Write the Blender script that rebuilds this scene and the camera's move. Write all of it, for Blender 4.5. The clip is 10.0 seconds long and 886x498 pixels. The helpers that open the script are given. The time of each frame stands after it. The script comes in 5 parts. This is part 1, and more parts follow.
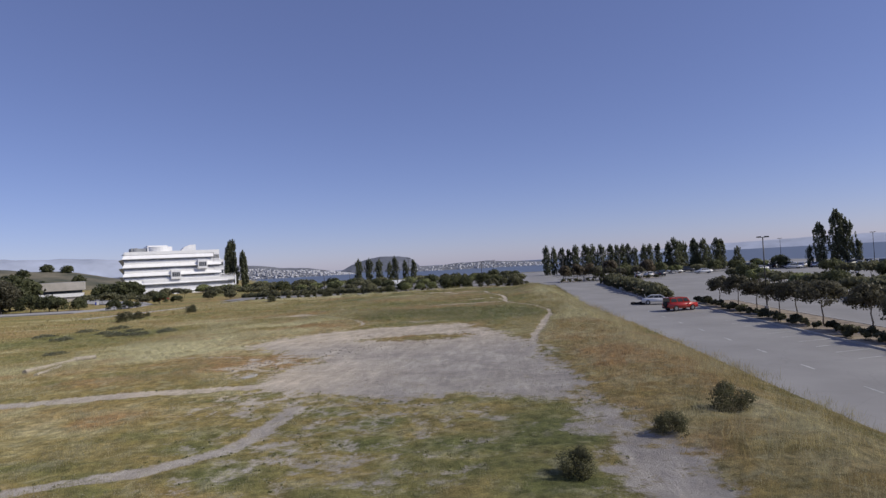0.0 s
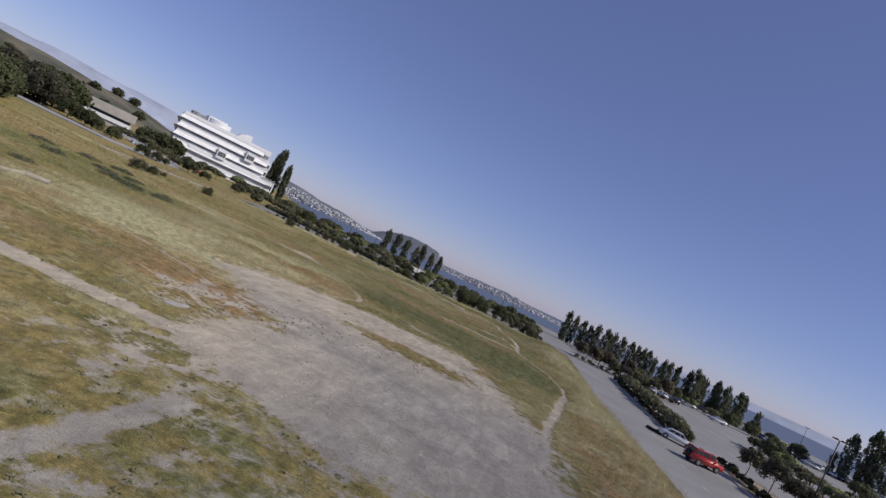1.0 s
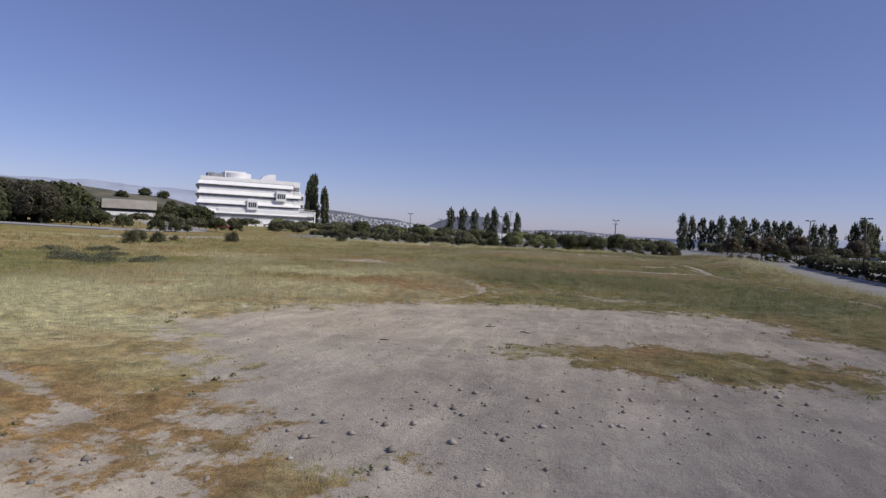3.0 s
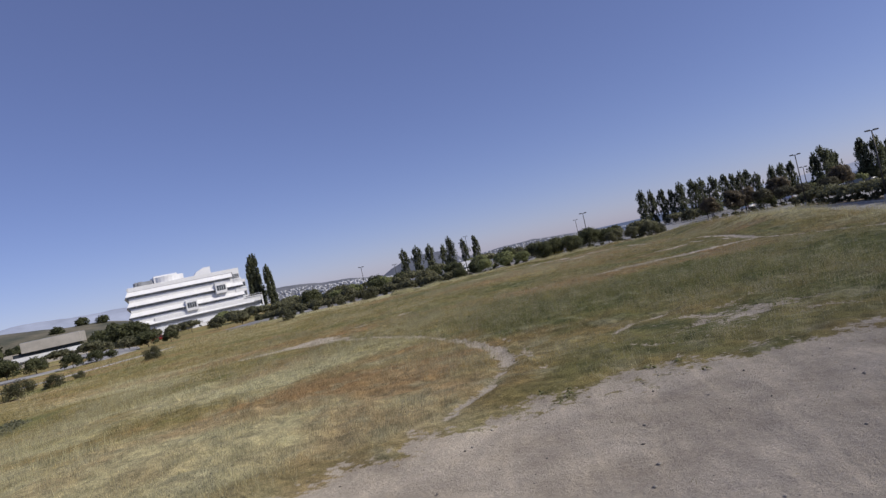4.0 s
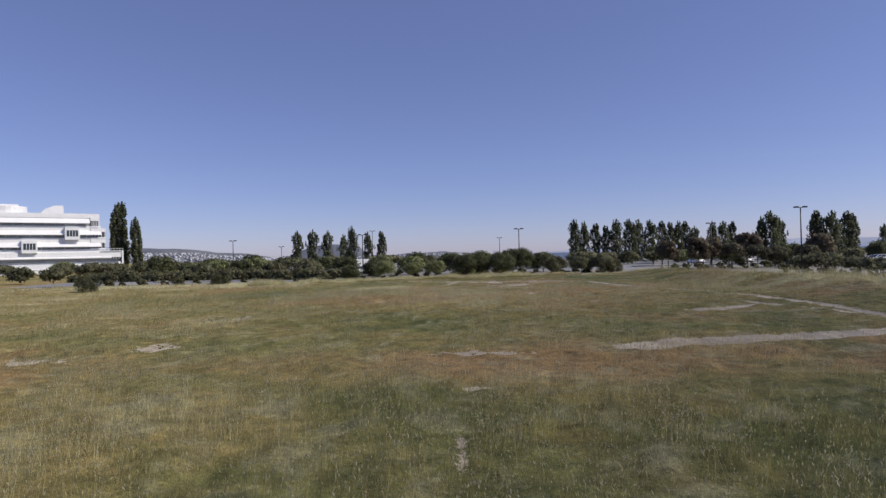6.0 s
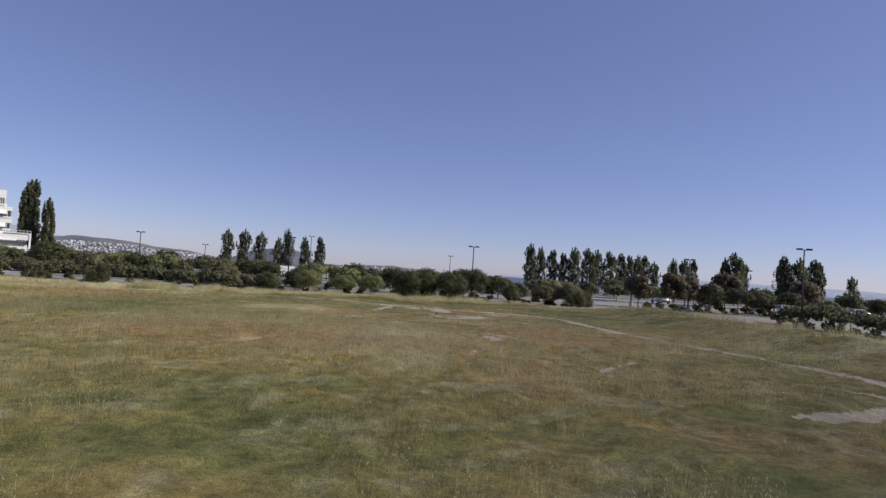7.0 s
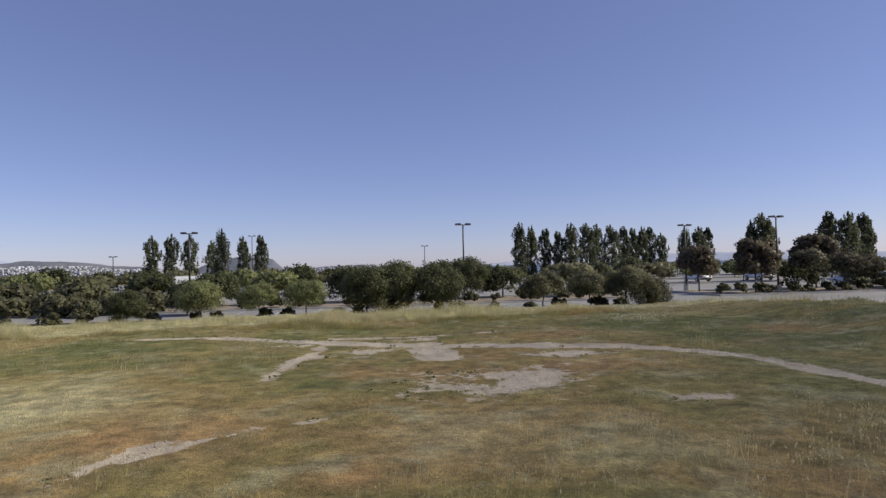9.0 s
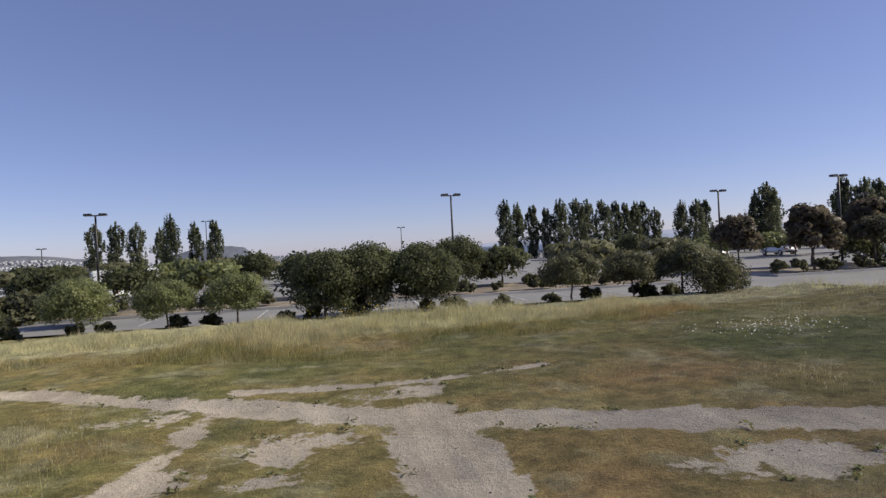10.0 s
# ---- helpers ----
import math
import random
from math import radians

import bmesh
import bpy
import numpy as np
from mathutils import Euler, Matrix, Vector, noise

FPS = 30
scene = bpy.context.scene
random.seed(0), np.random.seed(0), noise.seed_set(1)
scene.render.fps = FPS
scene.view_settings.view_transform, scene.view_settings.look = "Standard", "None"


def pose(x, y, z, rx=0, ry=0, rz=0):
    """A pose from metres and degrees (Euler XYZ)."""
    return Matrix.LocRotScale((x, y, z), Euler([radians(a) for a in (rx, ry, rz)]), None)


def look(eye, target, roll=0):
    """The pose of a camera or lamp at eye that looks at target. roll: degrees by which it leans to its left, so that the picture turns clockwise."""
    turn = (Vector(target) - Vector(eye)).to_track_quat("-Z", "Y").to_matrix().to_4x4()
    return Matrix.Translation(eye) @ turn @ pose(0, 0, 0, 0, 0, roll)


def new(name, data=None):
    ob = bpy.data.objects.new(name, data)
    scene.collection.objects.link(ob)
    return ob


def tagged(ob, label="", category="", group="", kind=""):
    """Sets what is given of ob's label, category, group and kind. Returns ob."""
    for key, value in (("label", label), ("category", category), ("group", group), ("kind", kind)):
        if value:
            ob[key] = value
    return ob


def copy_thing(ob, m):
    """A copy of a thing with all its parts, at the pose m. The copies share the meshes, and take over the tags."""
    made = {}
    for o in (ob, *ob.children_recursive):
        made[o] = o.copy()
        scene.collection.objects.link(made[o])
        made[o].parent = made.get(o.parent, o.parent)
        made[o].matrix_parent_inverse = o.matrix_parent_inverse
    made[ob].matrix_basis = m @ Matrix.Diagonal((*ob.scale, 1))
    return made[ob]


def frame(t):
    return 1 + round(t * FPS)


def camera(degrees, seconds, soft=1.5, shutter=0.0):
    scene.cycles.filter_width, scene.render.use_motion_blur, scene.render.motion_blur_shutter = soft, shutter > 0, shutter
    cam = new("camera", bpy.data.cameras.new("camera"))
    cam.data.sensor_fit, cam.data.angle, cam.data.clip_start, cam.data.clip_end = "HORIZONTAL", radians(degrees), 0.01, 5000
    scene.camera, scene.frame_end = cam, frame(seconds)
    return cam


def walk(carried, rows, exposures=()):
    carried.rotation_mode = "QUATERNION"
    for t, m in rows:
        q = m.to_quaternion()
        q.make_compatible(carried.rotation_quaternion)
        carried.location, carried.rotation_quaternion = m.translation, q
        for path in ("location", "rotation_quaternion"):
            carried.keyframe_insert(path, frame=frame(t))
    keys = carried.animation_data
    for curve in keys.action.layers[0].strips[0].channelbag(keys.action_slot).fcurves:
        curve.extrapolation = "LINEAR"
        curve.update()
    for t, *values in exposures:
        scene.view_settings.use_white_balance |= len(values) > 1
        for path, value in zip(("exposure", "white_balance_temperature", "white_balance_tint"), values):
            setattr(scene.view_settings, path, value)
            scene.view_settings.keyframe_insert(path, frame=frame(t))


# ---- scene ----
cam = camera(72.0, 10.0, 1.4)
PATH = [
    (0, (32.098, -18.651, 6.915), (31.911, -16.66, 6.962), -3.1),
    (0.2, (31.452, -16.417, 6.881), (31.323, -14.426, 7.018), 2.2),
    (0.5, (30.586, -13.054, 6.927), (30.426, -11.07, 7.124), 18.0),
    (0.7, (30.122, -10.787, 7.054), (29.921, -8.804, 7.225), 20.1),
    (1, (29.414, -7.231, 7.135), (29.129, -5.252, 7.176), 25.3),
    (1.2, (28.812, -4.71, 6.945), (28.518, -2.733, 6.879), 24.7),
    (1.5, (27.834, -1.005, 6.409), (27.453, 0.938, 6.127), 22.0),
    (1.7, (27.238, 1.218, 6.0), (26.834, 3.135, 5.594), 27.1),
    (1.8, (26.943, 2.279, 5.768), (26.595, 4.204, 5.349), 26.4),
    (2, (26.301, 4.401, 5.195), (25.916, 6.338, 4.881), 16.8),
    (2.2, (25.527, 6.638, 4.505), (25.062, 8.58, 4.399), 9.2),
    (3.3, (20.175, 20.999, 3.857), (19.741, 22.95, 3.784), 0.9),
    (3.5, (19.426, 23.699, 3.877), (19.027, 25.658, 3.81), -2.4),
    (3.8, (18.475, 27.873, 3.806), (18.128, 29.842, 3.822), -9.9),
    (4, (17.963, 30.717, 3.731), (17.655, 32.693, 3.771), -12.6),
    (4.2, (17.557, 33.568, 3.665), (17.307, 35.551, 3.713), -12.5),
    (4.5, (17.074, 37.736, 3.598), (16.915, 39.729, 3.648), -4.9),
    (4.7, (16.788, 40.358, 3.575), (16.671, 42.355, 3.568), -3.5),
    (5, (16.458, 43.912, 3.506), (16.328, 45.907, 3.446), -3.7),
    (5.2, (16.344, 45.995, 3.403), (16.223, 47.989, 3.315), -2.8),
    (5.5, (16.309, 49.147, 3.269), (16.286, 51.145, 3.181), 5.1),
    (5.7, (16.348, 51.566, 3.269), (16.357, 53.565, 3.229), 2.9),
    (6, (16.487, 55.484, 3.335), (16.469, 57.484, 3.351), -1.3),
    (6.2, (16.63, 58.076, 3.356), (16.631, 60.075, 3.42), 1.4),
    (7.3, (17.766, 72.14, 3.419), (17.918, 74.133, 3.493), 3.5),
    (7.5, (17.957, 74.823, 3.493), (18.062, 76.82, 3.536), 4.5),
    (7.7, (18.093, 77.433, 3.457), (18.203, 79.43, 3.493), 11.1),
    (8, (18.173, 81.083, 3.299), (18.35, 83.075, 3.297), 4.7),
    (8.2, (18.153, 83.317, 3.237), (18.261, 85.314, 3.259), 3.5),
    (8.5, (18.189, 86.656, 3.215), (18.364, 88.648, 3.253), 0.9),
    (8.7, (18.358, 89.055, 3.22), (18.571, 91.043, 3.254), -1.5),
    (9, (18.676, 92.715, 3.252), (18.919, 94.699, 3.306), -1.3),
    (9.2, (18.804, 95.016, 3.29), (19.086, 96.995, 3.356), 2.4),
    (9.5, (18.956, 98.308, 3.32), (19.28, 100.281, 3.375), 2.9),
    (9.7, (19.12, 100.482, 3.29), (19.434, 102.457, 3.312), 1.3),
    (10, (19.443, 103.748, 3.195), (19.764, 105.722, 3.191), -2.9),
]
walk(cam, [(t, look(eye, target, roll)) for t, eye, target, roll in PATH], [(0, -0.22, 6750, 9), (1.0, -0.3, 6750, 9), (2.2, -0.3, 6750, 9), (3.3, -0.24, 6750, 9), (4.7, -0.22, 6750, 9), (6.2, -0.1, 6880, 8), (7.3, -0.06, 7150, 6), (10, 0.05, 7250, 6)])

# ---- light ----
# sun square on the right of the flight line
SUN_DIR = Vector((0.74, -0.13, 0.65)).normalized()
world = bpy.data.worlds.new("sky")
scene.world = world
world.use_nodes = True
wn, wl = world.node_tree.nodes, world.node_tree.links
sky = wn.new("ShaderNodeTexSky")
sky.sky_type, sky.sun_disc = "NISHITA", False
sky.sun_elevation = math.asin(SUN_DIR.z)
sky.sun_rotation = math.atan2(SUN_DIR.x, SUN_DIR.y)
sky.air_density, sky.dust_density, sky.ozone_density = 0.75, 0.3, 4.0
grade = wn.new("ShaderNodeMix")
grade.data_type, grade.blend_type = "RGBA", "MULTIPLY"
grade.inputs[0].default_value = 1.0
grade.inputs[7].default_value = (0.98, 0.85, 1.01, 1)
wl.new(sky.outputs[0], grade.inputs[6])
haze = wn.new("ShaderNodeMix")
haze.data_type, haze.blend_type = "RGBA", "ADD"
haze.inputs[0].default_value = 1.0
haze.inputs[7].default_value = (0.66, 0.86, 2.0, 1)
wl.new(grade.outputs[2], haze.inputs[6])
wl.new(haze.outputs[2], wn["Background"].inputs[0])
wn["Background"].inputs[1].default_value = 0.09
sun = new("sun", bpy.data.lights.new("sun", "SUN"))
sun.data.energy, sun.data.angle, sun.data.color = 3.8, radians(0.53), (1.0, 0.95, 0.87)
sun.matrix_world = look((60, 0, 80), Vector((60, 0, 80)) - SUN_DIR)
scene.view_settings.exposure = 0.0

# ---- materials ----


def material(name, build):
    m = bpy.data.materials.new(name)
    m.use_nodes = True
    nt = m.node_tree
    build(nt, nt.nodes["Principled BSDF"])
    return m


def node(nt, kind, **values):
    n = nt.nodes.new("ShaderNode" + kind)
    for key, v in values.items():
        n.inputs[key].default_value = v
    return n


def coords(nt, scale=(1, 1, 1)):
    """World place of the shaded point, scaled."""
    g = nt.nodes.new("ShaderNodeNewGeometry")
    v = nt.nodes.new("ShaderNodeVectorMath")
    v.operation = "MULTIPLY"
    v.inputs[1].default_value = scale
    nt.links.new(g.outputs["Position"], v.inputs[0])
    return v.outputs[0]


def fuzz(nt, scale, detail=4.0, rough=0.55, at=None):
    n = node(nt, "TexNoise", Scale=scale, Detail=detail, Roughness=rough)
    nt.links.new(at if at is not None else coords(nt), n.inputs["Vector"])
    return n.outputs["Fac"]


def ramp(nt, fac, *stops):
    r = nt.nodes.new("ShaderNodeValToRGB")
    e = r.color_ramp.elements
    while len(e) < len(stops):
        e.new(0.5)
    for one, (p, c) in zip(e, stops):
        one.position, one.color = p, (*c, 1)
    nt.links.new(fac, r.inputs[0])
    return r.outputs[0]


def mix(nt, fac, a, b, blend="MIX"):
    m = nt.nodes.new("ShaderNodeMix")
    m.data_type, m.blend_type = "RGBA", blend
    for sock, v in ((m.inputs[0], fac), (m.inputs[6], a), (m.inputs[7], b)):
        if isinstance(v, (int, float)):
            sock.default_value = v
        elif isinstance(v, tuple):
            sock.default_value = (*v, 1)
        else:
            nt.links.new(v, sock)
    return m.outputs[2]


def calc(nt, op, a, b=0.0, clamp=False):
    m = nt.nodes.new("ShaderNodeMath")
    m.operation, m.use_clamp = op, clamp
    for sock, v in zip(m.inputs, (a, b)):
        if isinstance(v, (int, float)):
            sock.default_value = v
        else:
            nt.links.new(v, sock)
    return m.outputs[0]


def bump(nt, p, height, strength=0.4, distance=0.02):
    b = node(nt, "Bump", Strength=strength, Distance=distance)
    nt.links.new(height, b.inputs["Height"])
    nt.links.new(b.outputs[0], p.inputs["Normal"])


def attr(nt, name):
    a = nt.nodes.new("ShaderNodeAttribute")
    a.attribute_name = name
    return a.outputs["Fac"]


def speckled(name, a, b, scale=3.0, fine=40.0, rough=0.8, metal=0.0, relief=0.2, spread=0.16):
    """A surface whose colour wanders between a and b at a broad and a fine scale."""
    def build(nt, p):
        c = ramp(nt, fuzz(nt, scale), (0.5 - spread, a), (0.5 + spread, b))
        f = fuzz(nt, fine, 3)
        c = mix(nt, 0.55, c, ramp(nt, f, (0.3, (0.62, 0.62, 0.62)), (0.7, (1.25, 1.25, 1.25))), "MULTIPLY")
        nt.links.new(c, p.inputs["Base Color"])
        p.inputs["Roughness"].default_value, p.inputs["Metallic"].default_value = rough, metal
        bump(nt, p, f, relief, 0.01)
    return material(name, build)


def leafy(name, dark, light, gloss=0.5, thin=0.5):
    """Leaves: each one has a shade of its own, whole boughs wander in tone."""
    def build(nt, p):
        g = nt.nodes.new("ShaderNodeNewGeometry")
        o = nt.nodes.new("ShaderNodeObjectInfo")
        t = calc(nt, "MULTIPLY", g.outputs["Random Per Island"], 0.42)
        t = calc(nt, "ADD", t, calc(nt, "MULTIPLY", fuzz(nt, 0.9, 2), 0.5))
        t = calc(nt, "ADD", t, calc(nt, "MULTIPLY", o.outputs["Random"], 0.22))
        c = ramp(nt, t, (0.25, dark), (0.95, light))
        nt.links.new(c, p.inputs["Base Color"])
        p.inputs["Roughness"].default_value = gloss
        p.inputs["Specular IOR Level"].default_value = 0.3
        tr = nt.nodes.new("ShaderNodeBsdfTranslucent")
        nt.links.new(c, tr.inputs[0])
        ms = nt.nodes.new("ShaderNodeMixShader")
        ms.inputs[0].default_value = thin
        nt.links.new(p.outputs[0], ms.inputs[1])
        nt.links.new(tr.outputs[0], ms.inputs[2])
        nt.links.new(ms.outputs[0], nt.nodes["Material Output"].inputs[0])
    return material(name, build)


def field_colour(nt):
    """Turf from lush green through olive to straw, with rust-red drifts; shared by soil and blades."""
    dry, rust = attr(nt, "dry"), attr(nt, "rust")
    c = ramp(nt, dry, (0.05, (0.135, 0.146, 0.06)), (0.3, (0.2, 0.19, 0.08)), (0.52, (0.255, 0.208, 0.09)),
             (0.76, (0.325, 0.288, 0.155)), (1.0, (0.45, 0.42, 0.265)))
    # silvery ripe clumps and darker, lusher ones
    at = coords(nt, (0.8, 0.8, 0.2))
    c = mix(nt, rust, c, (0.33, 0.214, 0.114))
    pale = ramp(nt, fuzz(nt, 1.0, 6, 0.66, at), (0.52, (0.0, 0.0, 0.0)), (0.64, (0.55, 0.55, 0.55)))
    c = mix(nt, pale, c, (0.36, 0.345, 0.235))
    return mix(nt, 0.6, c, ramp(nt, fuzz(nt, 3.0, 5, 0.66, at), (0.36, (0.52, 0.55, 0.52)), (0.5, (1.0, 1.0, 1.0)), (0.66, (1.42, 1.38, 1.28))), "MULTIPLY")


def soil(nt, p):
    turf = field_colour(nt)
    small = fuzz(nt, 2.6, 6, 0.65)
    grit = fuzz(nt, 17, 5, 0.7)
    turf = mix(nt, 0.75, turf, ramp(nt, small, (0.32, (0.5, 0.5, 0.48)), (0.68, (1.3, 1.27, 1.2))), "MULTIPLY")
    turf = mix(nt, 0.6, turf, ramp(nt, grit, (0.3, (0.5, 0.5, 0.5)), (0.7, (1.35, 1.35, 1.3))), "MULTIPLY")
    stipple = fuzz(nt, 75, 3, 0.8)
    turf = mix(nt, 0.8, turf, ramp(nt, stipple, (0.34, (0.5, 0.52, 0.5)), (0.66, (1.5, 1.48, 1.42))), "MULTIPLY")
    grey = ramp(nt, fuzz(nt, 0.5, 5), (0.36, (0.33, 0.303, 0.268)), (0.64, (0.4, 0.37, 0.33)))
    tan = ramp(nt, fuzz(nt, 0.7, 5), (0.34, (0.43, 0.37, 0.287)), (0.66, (0.55, 0.482, 0.385)))
    bare = mix(nt, attr(nt, "tan"), grey, tan)
    tracks = node(nt, "TexNoise", Scale=1.0, Detail=4.0)
    nt.links.new(coords(nt, (0.9, 0.5, 1)), tracks.inputs["Vector"])
    bare = mix(nt, 0.45, bare, ramp(nt, tracks.outputs["Fac"], (0.36, (0.92, 0.92, 0.92)), (0.64, (1.08, 1.08, 1.07))), "MULTIPLY")
    streak = node(nt, "TexNoise", Scale=1.0, Detail=7.0, Roughness=0.72, Distortion=0.6)
    nt.links.new(coords(nt, (1.7, 1.1, 1)), streak.inputs["Vector"])
    bare = mix(nt, 0.8, bare, ramp(nt, streak.outputs["Fac"], (0.36, (0.87, 0.87, 0.88)), (0.5, (1.0, 1.0, 1.0)), (0.66, (1.22, 1.21, 1.19))), "MULTIPLY")
    stony = ramp(nt, fuzz(nt, 0.33, 6, 0.68), (0.5, (1.0, 1.0, 1.0)), (0.64, (0.84, 0.84, 0.86)))
    bare = mix(nt, 1.0, bare, stony, "MULTIPLY")
    pebbles = fuzz(nt, 46, 4, 0.75)
    bare = mix(nt, 0.26, bare, ramp(nt, pebbles, (0.34, (0.66, 0.66, 0.66)), (0.68, (1.28, 1.28, 1.28))), "MULTIPLY")
    bare = mix(nt, 0.36, bare, ramp(nt, grit, (0.3, (0.66, 0.66, 0.66)), (0.72, (1.25, 1.25, 1.25))), "MULTIPLY")
    sweep = node(nt, "TexNoise", Scale=1.0, Detail=5.0, Roughness=0.6, Distortion=1.1)
    nt.links.new(coords(nt, (1.5, 0.22, 1)), sweep.inputs["Vector"])
    bare = mix(nt, 0.75, bare, ramp(nt, sweep.outputs["Fac"], (0.38, (0.9, 0.9, 0.91)), (0.52, (1.0, 1.0, 1.0)), (0.66, (1.2, 1.19, 1.17))), "MULTIPLY")
    v = node(nt, "TexVoronoi", Scale=9.0)
    nt.links.new(coords(nt), v.inputs["Vector"])
    bare = mix(nt, ramp(nt, v.outputs["Distance"], (0.06, (0.2, 0.2, 0.2)), (0.15, (0.0, 0.0, 0.0))), bare, (0.16, 0.145, 0.125))
    edge = calc(nt, "ADD", attr(nt, "dirt"), calc(nt, "MULTIPLY", calc(nt, "SUBTRACT", fuzz(nt, 1.3, 6, 0.7), 0.5), 0.8))
    edge = calc(nt, "ADD", edge, calc(nt, "MULTIPLY", calc(nt, "SUBTRACT", fuzz(nt, 5.0, 5, 0.7), 0.5), 1.5))
    edge = calc(nt, "MULTIPLY", calc(nt, "SUBTRACT", edge, 0.43), calc(nt, "ADD", 2.6, calc(nt, "MULTIPLY", attr(nt, "tan"), 4.4)), True)
    nt.links.new(mix(nt, edge, turf, bare), p.inputs["Base Color"])
    p.inputs["Roughness"].default_value = 0.95
    p.inputs["Diffuse Roughness"].default_value = 1.0
    p.inputs["Specular IOR Level"].default_value = 0.15
    bump(nt, p, calc(nt, "ADD", calc(nt, "ADD", calc(nt, "MULTIPLY", small, 2.0), grit), calc(nt, "MULTIPLY", pebbles, 0.5)), 0.8, 0.06)


def blades(nt, p):
    g = nt.nodes.new("ShaderNodeNewGeometry")
    c = mix(nt, 1.0, field_colour(nt), ramp(nt, g.outputs["Random Per Island"], (0.0, (0.95, 0.97, 0.92)), (1.0, (1.75, 1.72, 1.62))), "MULTIPLY")
    c = mix(nt, 0.6, c, ramp(nt, fuzz(nt, 1.1, 5, 0.65), (0.36, (0.58, 0.6, 0.6)), (0.64, (1.36, 1.34, 1.28))), "MULTIPLY")
    nt.links.new(c, p.inputs["Base Color"])
    p.inputs["Roughness"].default_value = 0.75
    p.inputs["Specular IOR Level"].default_value = 0.2
    tr = nt.nodes.new("ShaderNodeBsdfTranslucent")
    nt.links.new(c, tr.inputs[0])
    ms = nt.nodes.new("ShaderNodeMixShader")
    ms.inputs[0].default_value = 0.35
    nt.links.new(p.outputs[0], ms.inputs[1])
    nt.links.new(tr.outputs[0], ms.inputs[2])
    nt.links.new(ms.outputs[0], nt.nodes["Material Output"].inputs[0])


def asphalt(nt, p):
    broad = fuzz(nt, 0.12, 5, 0.6)
    fine = fuzz(nt, 30, 4, 0.7)
    c = ramp(nt, broad, (0.34, (0.225, 0.218, 0.208)), (0.66, (0.29, 0.282, 0.27)))
    c = mix(nt, 0.4, c, ramp(nt, fine, (0.3, (0.7, 0.7, 0.7)), (0.7, (1.2, 1.2, 1.2))), "MULTIPLY")
    v = node(nt, "TexVoronoi", Scale=0.16)
    v.feature = "DISTANCE_TO_EDGE"
    warp = nt.nodes.new("ShaderNodeVectorMath")
    nz = node(nt, "TexNoise", Scale=0.6, Detail=4.0)
    nt.links.new(coords(nt), nz.inputs["Vector"])
    nt.links.new(coords(nt), warp.inputs[0])
    nt.links.new(nz.outputs["Color"], warp.inputs[1])
    nt.links.new(warp.outputs[0], v.inputs["Vector"])
    c = mix(nt, ramp(nt, v.outputs["Distance"], (0.0, (0.16, 0.16, 0.16)), (0.008, (0.0, 0.0, 0.0))), c, (0.1, 0.098, 0.095))
    nt.links.new(c, p.inputs["Base Color"])
    p.inputs["Roughness"].default_value = 0.85
    bump(nt, p, fine, 0.25, 0.01)


def sea(nt, p):
    p.inputs["Base Color"].default_value = (0.1, 0.125, 0.17, 1)
    p.inputs["Roughness"].default_value = 0.5
    n = node(nt, "TexNoise", Scale=0.25, Detail=4.0)
    nt.links.new(coords(nt, (1, 0.35, 1)), n.inputs["Vector"])
    bump(nt, p, n.outputs["Fac"], 0.5, 0.4)


def pane(nt, p):
    p.inputs["Base Color"].default_value = (0.05, 0.06, 0.07, 1)
    p.inputs["Roughness"].default_value = 0.115
    p.inputs["Specular IOR Level"].default_value = 0.7


def carpaint(name, colour):
    def build(nt, p):
        nt.links.new(mix(nt, 0.25, colour, ramp(nt, fuzz(nt, 6, 4), (0.3, tuple(0.8 * c for c in colour)), (0.7, colour))), p.inputs["Base Color"])
        p.inputs["Roughness"].default_value, p.inputs["Coat Weight"].default_value = 0.3, 0.8
    return material(name, build)


M_SOIL = material("field_soil", soil)
M_BLADE = material("grass_blade", blades)
M_ASPHALT = material("worn_asphalt", asphalt)
M_SEA = material("bay_water", sea)
M_GLASS = material("window_glass", pane)
M_WHITE = speckled("white_panel", (0.84, 0.84, 0.84), (0.9, 0.9, 0.89), 0.3, 8, 0.5, 0, 0.05)
# grey of ribbons and roof works; on the end wall it is painted shade
M_SHADE = speckled("spandrel_shade_grey", (0.28, 0.29, 0.31), (0.36, 0.37, 0.38), 0.4, 10, 0.5, 0, 0.05)
M_BEIGE = speckled("beige_concrete", (0.42, 0.39, 0.34), (0.52, 0.48, 0.42), 0.4, 12, 0.8)
M_PALEROAD = speckled("sunbleached_road", (0.33, 0.32, 0.31), (0.42, 0.41, 0.39), 0.3, 20, 0.9)
M_PAINT = speckled("line_paint", (0.34, 0.34, 0.33), (0.58, 0.58, 0.56), 1.5, 30, 0.7)
M_CURB = speckled("kerb_concrete", (0.34, 0.33, 0.31), (0.5, 0.48, 0.45), 1.0, 25, 0.85)
M_MULCH = speckled("bark_mulch", (0.17, 0.135, 0.1), (0.36, 0.3, 0.22), 0.9, 22, 0.95, 0, 0.7)
M_BARK = speckled("tree_bark", (0.09, 0.07, 0.055), (0.2, 0.165, 0.13), 4, 30, 0.95, 0, 0.8)
M_POLE = speckled("bronze_pole", (0.045, 0.042, 0.04), (0.075, 0.07, 0.065), 2, 20, 0.5, 0.4, 0.05)
M_LENS = speckled("lamp_lens", (0.5, 0.5, 0.48), (0.62, 0.62, 0.6), 3, 20, 0.3, 0, 0.02)
